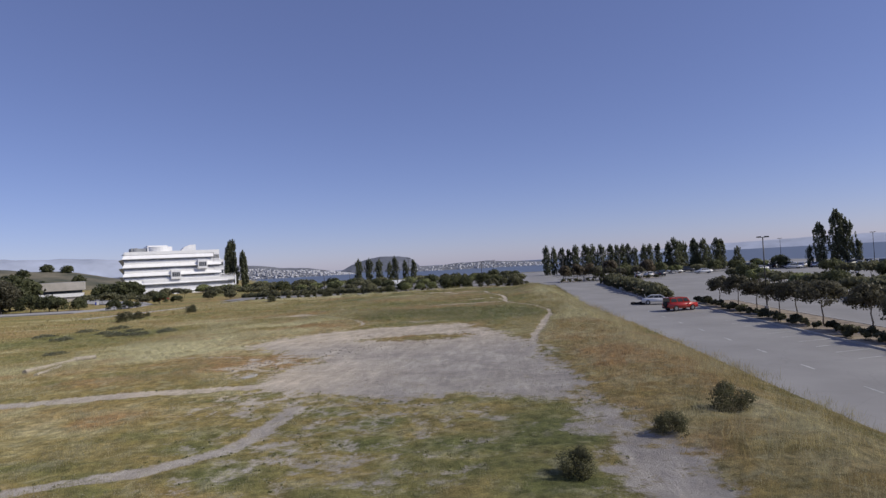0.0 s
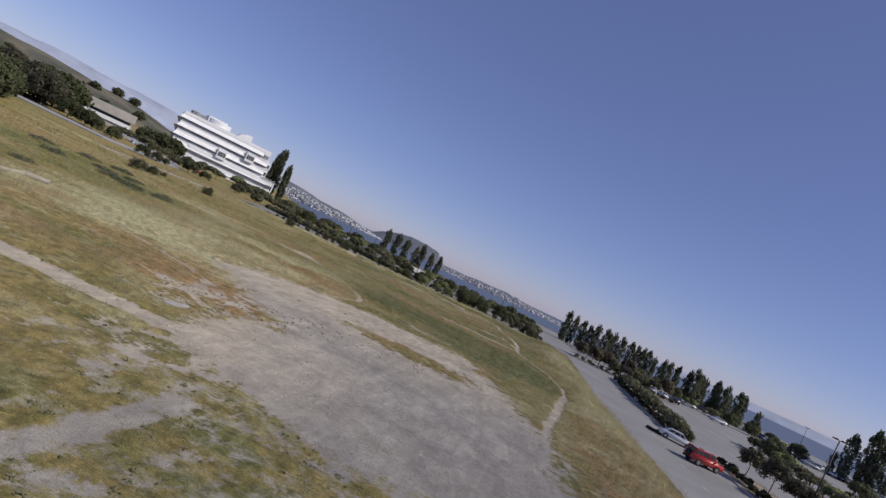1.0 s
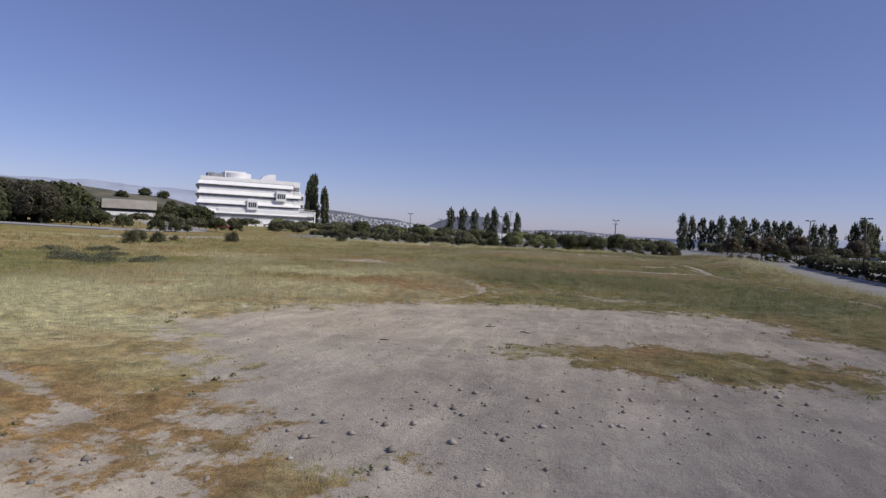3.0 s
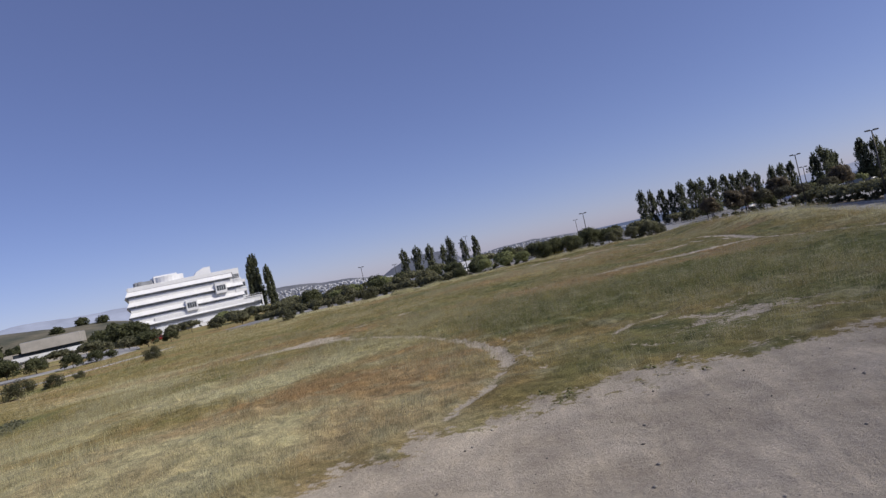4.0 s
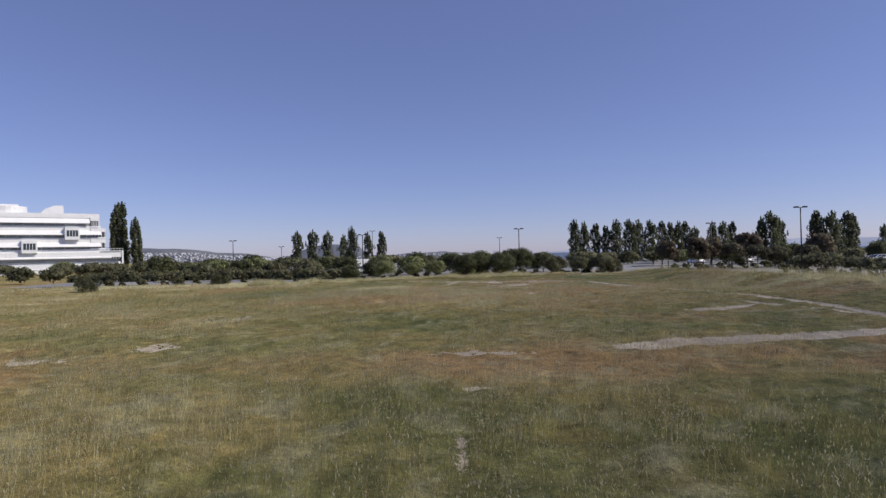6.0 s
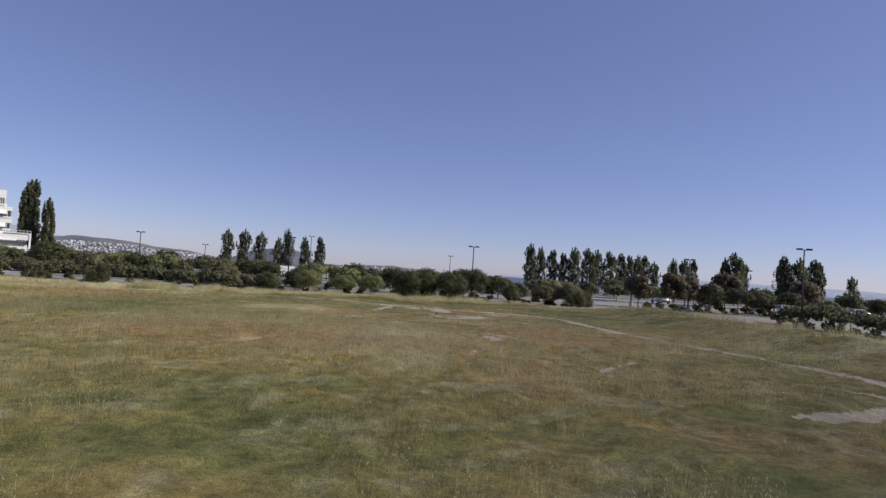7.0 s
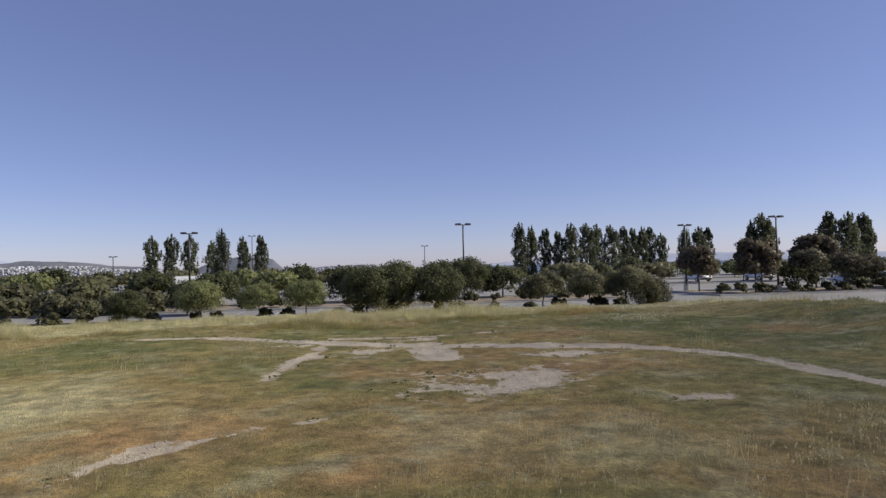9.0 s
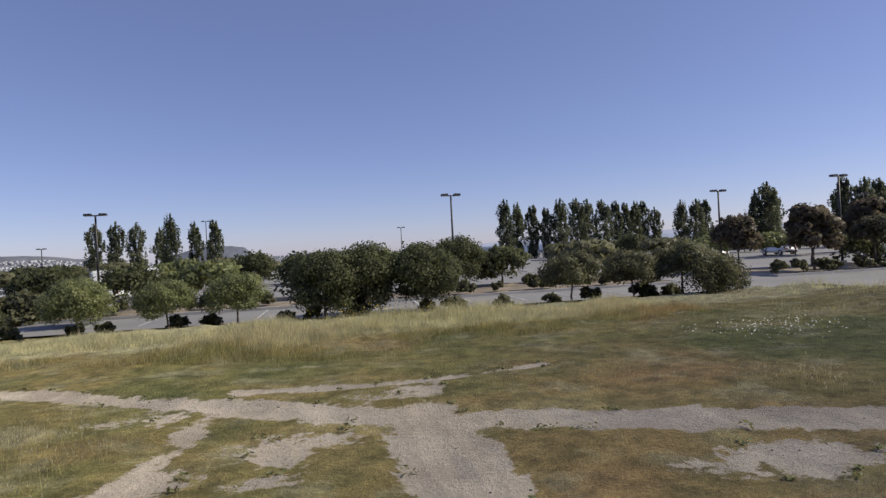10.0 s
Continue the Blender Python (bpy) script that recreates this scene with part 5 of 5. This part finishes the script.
part("roof_drum", bm, M_WHITE, office, "round white plant screen")
part("roof_box", boxed(-12, -3.5, 3, 9, 19.2, 22.6, 0.08), M_WHITE, office)
part("roof_box", boxed(-19, -12.5, 3, 8, 19.2, 21.4, 0.08), M_SHADE, office)
for x in (-18.5, -17.4, -16.6):
    part("roof_unit", boxed(x, x + 0.7, 2.4, 3.2, 19.2, 21.6), M_SHADE, office)
# open ground floor at the left
for x in (-20.5, -18, -15.4):
    part("column", boxed(x, x + 0.35, 0.4, 0.75, 0, 4.9), M_SHADE, office)
part("lobby_glass", boxed(-20.4, -14.6, 2.2, 2.4, 0.1, 4.6), M_GLASS, office)
# low walls and steps before the building
for x, y, w, h in ((-20, -7, 7, 1.0), (-12, -5, 5, 0.8), (-3, -6, 6, 1.3), (4, -5, 4, 0.8)):
    m = BU @ pose(x, y, 0.3)
    wall_ob = empty("garden_wall", m, "low white garden wall before the office building", "wall", "garden walls")
    part("wall_block", boxed(0, w, 0, 0.4, -0.3, h), M_WHITE, wall_ob)
    part("coping", boxed(-0.08, w + 0.08, -0.08, 0.48, h, h + 0.1), M_CURB, wall_ob)

# beige low office to its left
BB = pose(-139, 203, -0.5, 0, 0, 33)
low = empty("low_office", BB, "low beige concrete office with a dark window band", "building")
part("wall", boxed(-11, 8, 0, 12, 0, 3.6), M_BEIGE, low)
part("window_band", boxed(-10.6, 7.8, -0.1, 0.2, 3.6, 4.7), M_GLASS, low)
part("upper_wall", boxed(-8, 8.4, -1.2, 12.2, 4.7, 7.9, 0.05), M_BEIGE, low)
part("lower_band", boxed(-11.2, 8.2, -0.6, 0.1, 2.2, 3.6), M_WHITE, low)
part("annex", boxed(-16, -11, 1, 10, 0, 5.0), M_BEIGE, low)
part("roof", boxed(-7.8, 8.2, -1.0, 12.0, 7.9, 8.05), M_SHADE, low)

# ---- timber and stone lying in the field ----


def log(x0, y0, x1, y1, r, label):
    z0, z1 = float(ground_z(x0, y0)) + r * 0.8, float(ground_z(x1, y1)) + r * 0.8
    bm = bmesh.new()
    a, b = Vector((x0, y0, z0)), Vector((x1, y1, z1))
    for k in range(5):
        p, q = a.lerp(b, k / 5), a.lerp(b, (k + 1) / 5)
        tube(bm, p + Vector((0, 0, 0.03 * (k % 2))), q + Vector((0, 0, 0.03 * ((k + 1) % 2))), r * (1 - 0.05 * k), r * (0.95 - 0.05 * k), 9)
    return tagged(part("log", bm, M_LOG, smooth=False), label, "log", "bleached logs")


log(-4.6, 24.9, -4.5, 30.2, 0.2, "long bleached log lying in the grass")
log(-1.8, 22.6, -3.4, 27.2, 0.15, "thinner bleached log lying beside another")
log(-4.6, 30.3, -3.2, 31.2, 0.24, "short thick bleached log end")
for x, y, a, size in ((18.6, 36.8, 20, 0.34), (19.8, 36.2, -35, 0.4), (21.4, 38.3, 70, 0.22), (16.2, 33.0, 10, 0.26), (23.0, 35.0, -60, 0.24)):
    bm = bmesh.new()
    c, sn = math.cos(radians(a)), math.sin(radians(a))
    knots = [(-0.5, 0.0, 0.02), (-0.1, 0.06, 0.05), (0.25, -0.03, 0.04), (0.5, 0.08, 0.07)]
    spots = [Vector((x + size * (u * c - w * sn), y + size * (u * sn + w * c), float(ground_z(x, y)) + h * size + 0.005)) for u, w, h in knots]
    for p, q, r in zip(spots, spots[1:], (0.018, 0.014, 0.01)):
        tube(bm, p, q, r, r * 0.8, 6)
    tube(bm, spots[1], spots[1] + Vector((0.1 * sn, 0.12 * c, 0.1)) * size * 2, 0.01, 0.005, 5)
    tagged(part("twig", bm, M_BARK), "small dark dry twig lying on the gravel", "twig", "fallen twigs")
bm = boxed(-0.4, 0.4, -0.28, 0.28, -0.1, 0.03, 0.03)
for v in bm.verts:
    v.co += Vector((0.12 * math.sin(7 * v.co.y), 0.1 * math.sin(5 * v.co.x), 0))
slab = tagged(part("stone_slab", bm, M_STONE), "pale broken slab lying in the weeds", "slab")
slab.matrix_basis = pose(16.4, 17.5, float(ground_z(16.4, 17.5)) + 0.06, 4, -3, 25)

# ---- far shores ----


def mound(name, profile, dist, depth, mat, label, seed, uneven=0.3, eye=(31.5, -16.4)):
    """A range of hills across the water: crest heights at bearings left of straight ahead."""
    n, m = 120, 14
    deg = np.linspace(profile[0][0], profile[-1][0], n)
    crest = np.interp(deg, [a for a, _ in profile], [h for _, h in profile])[:, None]
    A, S = np.meshgrid(np.radians(deg), np.linspace(0, 1, m), indexing="ij")
    R = dist + depth * S
    x, y = eye[0] - R * np.sin(A), eye[1] + R * np.cos(A)
    wander = 1 + uneven * (fbm(deg[:, None] * dist / 57 + seed * 97, S * depth + seed, depth * 0.35, 4) - 0.5) * 2
    z = SEA - 1 + (crest - SEA + 1) * np.sin(np.pi * np.clip(S, 0, 1)) ** 0.8 * wander
    verts = np.stack([x, y, z], -1).reshape(-1, 3)
    i, j = np.meshgrid(np.arange(n - 1), np.arange(m - 1), indexing="ij")
    a = (i * m + j).ravel()
    faces = np.stack([a, a + m, a + m + 1, a + 1], 1)
    tagged(new(name, raw_mesh(name, verts, faces, mat, (), True)), label, "hill", kind="structure")
    return verts.reshape(n, m, 3)


def town(grid, count, seed, lo, hi, size, label):
    """Pale houses scattered over a slope, in one mesh."""
    rng = np.random.RandomState(seed)
    vs, fs = [], []
    for k in range(count):
        i, j = rng.randint(2, grid.shape[0] - 2), rng.uniform(lo, hi) * (grid.shape[1] - 1)
        p = grid[i, int(j)] * (1 - j % 1) + grid[i, min(int(j) + 1, grid.shape[1] - 1)] * (j % 1)
        w, d, h = rng.uniform(0.6, 2.0) * size, rng.uniform(0.5, 1.2) * size, rng.uniform(0.3, 0.9) * size
        p = p + np.array([rng.uniform(-12, 12), rng.uniform(-12, 12), 0])
        b = len(vs) * 8
        q = np.array([(sx * w, sy * d, sz) for sz in (-1.5, h) for sx, sy in ((-1, -1), (1, -1), (1, 1), (-1, 1))]) + p
        vs.append(q)
        fs += [(b, b + 1, b + 5, b + 4), (b + 1, b + 2, b + 6, b + 5), (b + 2, b + 3, b + 7, b + 6), (b + 3, b, b + 4, b + 7), (b + 4, b + 5, b + 6, b + 7)]
    tagged(new("town_houses", raw_mesh("town_houses", np.concatenate(vs), np.array(fs), M_HAZYTOWN)), label, "houses", kind="stuff")


# the far ranges get their haze from painted colour; the dry hillside has none
g1 = mound("far_shore_hill", [(13.5, SEA), (15.3, 3), (18.3, 13), (20.5, 16), (22.7, 22), (25, 25), (28, 20)], 1250, 260, M_HAZYDRY, "far shore hillside across the bay", 1)
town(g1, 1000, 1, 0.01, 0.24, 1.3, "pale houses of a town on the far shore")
mound("wooded_ridge", [(20, 0), (22.5, 10), (25, 19), (27.8, 27), (30, 26), (34, 20)], 2300, 500, M_HAZYWOOD, "dark wooded ridge beyond the far town", 2, 0.15)
mound("island_hill", [(7.3, SEA), (7.7, 6), (8.5, 25), (9.6, 31), (11.3, 33), (12.6, 28), (14, 14), (15.4, SEA)], 1480, 200, M_HAZYWOOD, "dark wooded island hill in the bay", 3, 0.12)
g2 = mound("low_shore", [(-7, SEA), (-4, 1), (-2.6, 2), (1, 6.5), (3.6, 6), (6, 4), (8.6, 3)], 1060, 160, M_HAZYDRY, "low far shore with a pale town", 4)
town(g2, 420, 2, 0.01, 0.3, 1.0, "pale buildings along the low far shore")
mound("distant_ridge", [(-46, 10), (-38, 40), (-26, 46), (-16, 30), (-9, 0)], 4000, 500, M_HAZYFAR, "distant ridge beyond the bay, pale with painted haze", 5, 0.2)
mound("distant_ridge", [(27, 60), (31, 112), (34, 132), (37.6, 142), (42, 150), (50, 150), (75, 80)], 3600, 600, M_HAZYFAR, "distant mountains inland, pale with painted haze", 6, 0.12)
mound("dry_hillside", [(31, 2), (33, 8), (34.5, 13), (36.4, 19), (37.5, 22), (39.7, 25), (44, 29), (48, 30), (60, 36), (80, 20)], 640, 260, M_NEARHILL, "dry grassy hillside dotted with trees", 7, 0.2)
for k in range(26):
    a, r = radians(rnd.uniform(38, 60)), rnd.uniform(330, 720)
    planted(OAKS, 25 - r * math.sin(a), 40 + r * math.cos(a), -0.5 + 24 * max(0, (r - 560) / 200), rnd.uniform(0.9, 1.4))

# ---- sailing boats at the marina ----
boat = empty("sailing_boat", pose(178, 210, SEA + 0.1, 0, 0, 20), "moored white sailing boat with a bare mast", "boat", "moored boats")
bm = bmesh.new()
prism(bm, [(-4, 0), (3.2, 0), (4.6, 1.2), (-4.2, 1.1)], -1.2, 1.2)
part("hull", bm, M_CARWHITE, boat)
part("cabin", boxed(-1.6, 1.4, -0.8, 0.8, 1.1, 1.8, 0.1), M_CARWHITE, boat)
part("mast", tube(bmesh.new(), (0.8, 0, 1.1), (0.8, 0, 11.5), 0.1, 0.06), M_RIM, boat)
part("boom", tube(bmesh.new(), (0.7, 0, 2.4), (-3.4, 0, 2.5), 0.09, 0.07), M_BLUE, boat)
for k in range(26):
    copy_thing(boat, pose(180 + 9 * (k % 5) + rnd.uniform(-2, 2), 120 + 9 * (k // 2) + rnd.uniform(-3, 3), SEA + 0.1, 0, 0, rnd.uniform(0, 40)))

# kinds that found no place
for kinds in (POPLARS, ROUNDS_NEAR, PINES_NEAR, FLATS_NEAR, ROUNDS, PINES, FLATS, LOLLIPOPS, UMBRELLAS, BRONZES, SHRUBS, BUSHES, SCRUBS, HEDGES, OAKS, OAKS_NEAR, SPIRES):
    for root in kinds:
        if root.name not in used:
            for piece in list(root.children):
                bpy.data.objects.remove(piece)
            bpy.data.objects.remove(root)

# ---- grass ----


def grass(name, count, box, keep, tall, wide, seed, label):
    """Loose blades, one triangle each, thin where the soil is bare."""
    rng = np.random.RandomState(seed)
    x = rng.uniform(box[0], box[1], count)
    y = rng.uniform(box[2], box[3], count)
    # gather the blades into tufts
    c = rng.randint(0, count, count)
    loose = rng.uniform(0, 1, count) < 0.3
    tx, ty = x[c // 14 * 14 % count], y[c // 14 * 14 % count]
    x = np.where(loose, x, tx + rng.normal(0, 0.16, count))
    y = np.where(loose, y, ty + rng.normal(0, 0.16, count))
    ok = keep(x, y) & (rng.uniform(0, 1, count) > 1.15 * bare(x, y) + 0.9 * (fbm(x, y, 1.4, 3) - 0.5)) & (x < edge_x(y) - 0.3 + 0.7 * rng.rand(count)) & (y < 132.3)
    x, y = x[ok], y[ok]
    n = len(x)
    dry, rust, _ = tones(x, y)
    h = tall * rng.uniform(0.4, 1.2, n) * (0.8 + 0.3 * dry) * (0.3 + 1.5 * np.clip((fbm(x + 7, y, 1.6, 3) - 0.34) * 2.6, 0, 1))
    h *= rank(x, y) + 0.45 * smooth01((y - 121) / 4) * smooth01((34 - x) / 6) * (0.15 + 0.85 * smooth01((x - 10) / 9))
    h *= 1 - 0.62 * smooth01((y - 126.5) / 2)
    w = wide * rng.uniform(0.6, 1.3, n)
    t = rng.uniform(0, 2 * np.pi, n)
    lean = h * rng.uniform(0.15, 0.8, n)
    lt = 0.5 + rng.normal(0, 1.7, n)
    base = np.stack([x, y, turf_z(x, y) - 0.03], 1)
    side = np.stack([np.cos(t) * w, np.sin(t) * w, np.zeros(n)], 1)
    tip = base + np.stack([np.cos(lt) * lean, np.sin(lt) * lean, h], 1)
    v = np.stack([base - side, base + side, tip], 1).reshape(-1, 3)
    # tips of ripe blades are paler than their feet
    ripe = np.where(rng.rand(n) < 0.16, 0.25, 0.0)
    d3 = np.stack([dry + ripe, dry + ripe, np.clip(dry + ripe + 0.2 * rng.rand(n), 0, 1)], 1).clip(0, 1).ravel()
    me = raw_mesh(name, v, np.arange(3 * n).reshape(-1, 3), M_BLADE, (("dry", d3), ("rust", np.repeat(rust, 3))))
    return tagged(new(name, me), label, "grass", kind="stuff")


near_line = [(31, -12), (26, 5), (19, 24), (16.5, 45), (17, 62), (18.2, 85), (19.5, 105), (22, 120)]
grass("meadow_grass", 1400000, (6, 40, -6, 124), lambda x, y: from_line(x, y, near_line) < 8.5, 0.15, 0.0042, 1, "mixed green and straw-coloured meadow grass")
grass("tall_grass", 360000, (-30, 50, -6, 132), lambda x, y: from_line(x, y, near_line) >= 8.5, 0.3, 0.008, 2, "tall dry grass swaying over the field")
grass("rank_grass", 90000, (-60, 45, -30, 132), lambda x, y: (x < -28) | (y < -6), 0.45, 0.02, 3, "rank dry grass at the field edge")
grass("fringe_grass", 360000, (-6, 31, 118.5, 132.3), lambda x, y: (y > 119 + 0.16 * np.abs(x - 19)) & (y < 127.2), 0.4, 0.0055, 4, "pale tall oat grass along the field edge")


def wild_oats(count, seed):
    """Tall ripe stems in loose drifts, each with a few hanging husks."""
    rng = np.random.RandomState(seed)
    x, y = rng.uniform(-8, 44, count), rng.uniform(-4, 124, count)
    drift = 2.6 * (fbm(x + 13, y + 5, 4.0, 3) - 0.47) + 1.6 * (fbm(x + 51, y + 2, 1.3, 2) - 0.5)
    likely = 0.14 + drift + 0.75 * spot(x, y, 19, 60, 12, 8) + 0.3 * spot(x, y, 17, 86, 9, 8) + 0.7 * spot(x, y, 17, 91.2, 2.2, 2.6) + 0.5 * spot(x, y, 10, 67.5, 2.0, 1.0) + 0.4 * spot(x, y, 20, 66.6, 1.6, 1.4) + 0.2 * smooth01((x - 37) / 3) - 0.75 * smooth01((y - 99) / 6)
    ok = (rng.rand(count) < likely) & (bare(x, y) < 0.3) & (x < edge_x(y) - 0.5)
    x, y = x[ok], y[ok]
    per = 13
    n = len(x) * per
    x, y = np.repeat(x, per) + rng.normal(0, 0.17, n), np.repeat(y, per) + rng.normal(0, 0.17, n)
    h = rng.uniform(0.24, 0.6, n) * (0.55 + 0.45 * rank(x, y))
    lt, w = 0.5 + rng.normal(0, 1.5, n), rng.uniform(0, np.pi, n)
    foot = np.stack([x, y, turf_z(x, y) - 0.03], 1)
    lean = np.stack([np.cos(lt), np.sin(lt), np.zeros(n)], 1) * (h * rng.uniform(0.05, 0.4, n))[:, None]
    tip = foot + lean + np.stack([0 * h, 0 * h, h], 1)
    side = np.stack([np.cos(w), np.sin(w), np.zeros(n)], 1) * 0.0028
    v = np.stack([foot - side, foot + side, tip], 1).reshape(-1, 3)
    dry, rust, _ = tones(x, y)
    stems = raw_mesh("wild_oats", v, np.arange(3 * n).reshape(-1, 3), M_BLADE, (("dry", np.repeat(np.clip(dry + 0.35, 0, 1), 3)), ("rust", np.repeat(rust * 0.5, 3))))
    tagged(new("wild_oats", stems), "tall slender ripe oat stems over the turf", "grass", kind="stuff")
    # husks: slim upright diamonds near the tips
    k = 2 * n
    u = rng.uniform(0.6, 1.0, k)[:, None]
    c = np.repeat(foot, 2, 0) * (1 - u) + np.repeat(tip, 2, 0) * u + rng.normal(0, 0.012, (k, 3))
    a = rng.normal(0, 0.35, (k, 3)) + np.array([0, 0, 1.0])
    a *= (rng.uniform(0.012, 0.034, k) / np.linalg.norm(a, axis=1))[:, None]
    b = np.cross(a, rng.normal(size=(k, 3)))
    b *= (rng.uniform(0.004, 0.009, k) / np.linalg.norm(b, axis=1))[:, None]
    v = np.stack([c - a, c + b, c + a, c - b], 1).reshape(-1, 3)
    heads = raw_mesh("oat_husks", v, np.arange(4 * k).reshape(-1, 4), M_SEED)
    tagged(new("oat_husks", heads), "silvery husks of ripe wild oats", "grass", kind="stuff")


wild_oats(44000, 5)


def weeds(name, count, seed, label):
    """Low rosettes that dot the thin places between turf and bare soil."""
    rng = np.random.RandomState(seed)
    x, y = rng.uniform(4, 40, count), rng.uniform(-6, 122, count)
    b = bare(x, y)
    ok = (b > 0.3) & (b < 0.72) & (rng.rand(count) < 0.75) & (fbm(x, y, 3, 2) > 0.42)
    x, y = x[ok], y[ok]
    k, per = len(x), 12
    size = np.repeat(rng.uniform(0.05, 0.17, k), per)
    x, y, n = np.repeat(x, per), np.repeat(y, per), k * per
    t = rng.uniform(0, 2 * np.pi, n)
    c = np.stack([x + np.cos(t) * size * rng.rand(n), y + np.sin(t) * size * rng.rand(n), ground_z(x, y) + size * 0.4 * rng.rand(n) + 0.02], 1)
    me = leaf_mesh(name, c, np.tile([0, 0, 1.2], (n, 1)), 0.034, M_WEED, rng)
    return tagged(new(name, me), label, "weeds", kind="stuff")


weeds("weed_rosettes", 15000, 6, "small green weeds dotted over bare dirt")


def pebbles(name, count, seed, label):
    """Loose stones and clods on the bare ground, eight faces each."""
    rng = np.random.RandomState(seed)
    x, y = rng.uniform(4, 40, count), rng.uniform(-6, 122, count)
    rubble = np.clip(1.2 - from_line(x, y, [(13, 20), (17, 23.5), (21.5, 28.5), (25, 31)]) / 2.2, 0, 1)
    ok = (bare(x, y) > 0.45 - 0.3 * rubble) & (rng.rand(count) < 0.25 + rubble + 1.6 * np.clip(fbm(x, y, 4, 3) - 0.42, 0, 1))
    x, y = x[ok], y[ok]
    n = len(x)
    s = 0.008 + (0.03 + 0.05 * rubble[ok]) * rng.rand(n) ** 5
    o = np.array([(1, 0, 0), (0, 1, 0), (-1, 0, 0), (0, -1, 0), (0, 0, 0.7), (0, 0, -0.6)])
    v = np.stack([x, y, ground_z(x, y) + 0.3 * s], 1)[:, None, :] + o[None] * s[:, None, None] * rng.uniform(0.6, 1.4, (n, 6, 1))
    f = np.array([(0, 1, 4), (1, 2, 4), (2, 3, 4), (3, 0, 4), (1, 0, 5), (2, 1, 5), (3, 2, 5), (0, 3, 5)])
    faces = (f[None] + 6 * np.arange(n)[:, None, None]).reshape(-1, 3)
    return tagged(new(name, raw_mesh(name, v.reshape(-1, 3), faces, M_PEBBLE)), label, "stones", kind="stuff")


pebbles("loose_stones", 60000, 8, "loose stones and clods on the dirt")


def blossoms(name, cx, cy, rx, ry, count, mat, seed, label, up):
    rng = np.random.RandomState(seed)
    x, y = rng.normal(cx, rx, count), rng.normal(cy, ry, count)
    z = ground_z(x, y) + up * rng.uniform(0.6, 1.2, count)
    me = leaf_mesh(name, np.stack([x, y, z], 1), np.tile([0, 0, 1.5], (count, 1)), 0.022, mat, rng)
    tagged(new(name, me), label, "flowers", kind="stuff")


blossoms("white_flowers", 29.2, 116.7, 1.0, 0.5, 330, M_PETAL, 1, "patch of small white wild flowers", 0.35)
blossoms("yellow_flowers", 21.0, 124.3, 1.6, 0.9, 420, M_PETALY, 2, "small yellow wild flowers in tall grass", 0.7)
blossoms("yellow_flowers", 15.6, 83.8, 0.5, 0.4, 220, M_PETALY, 4, "small yellow wild flowers in the meadow", 0.3)
blossoms("yellow_flowers", 45.6, 36, 0.4, 6, 260, M_PETALY, 3, "small yellow wild flowers along the kerb", 0.45)
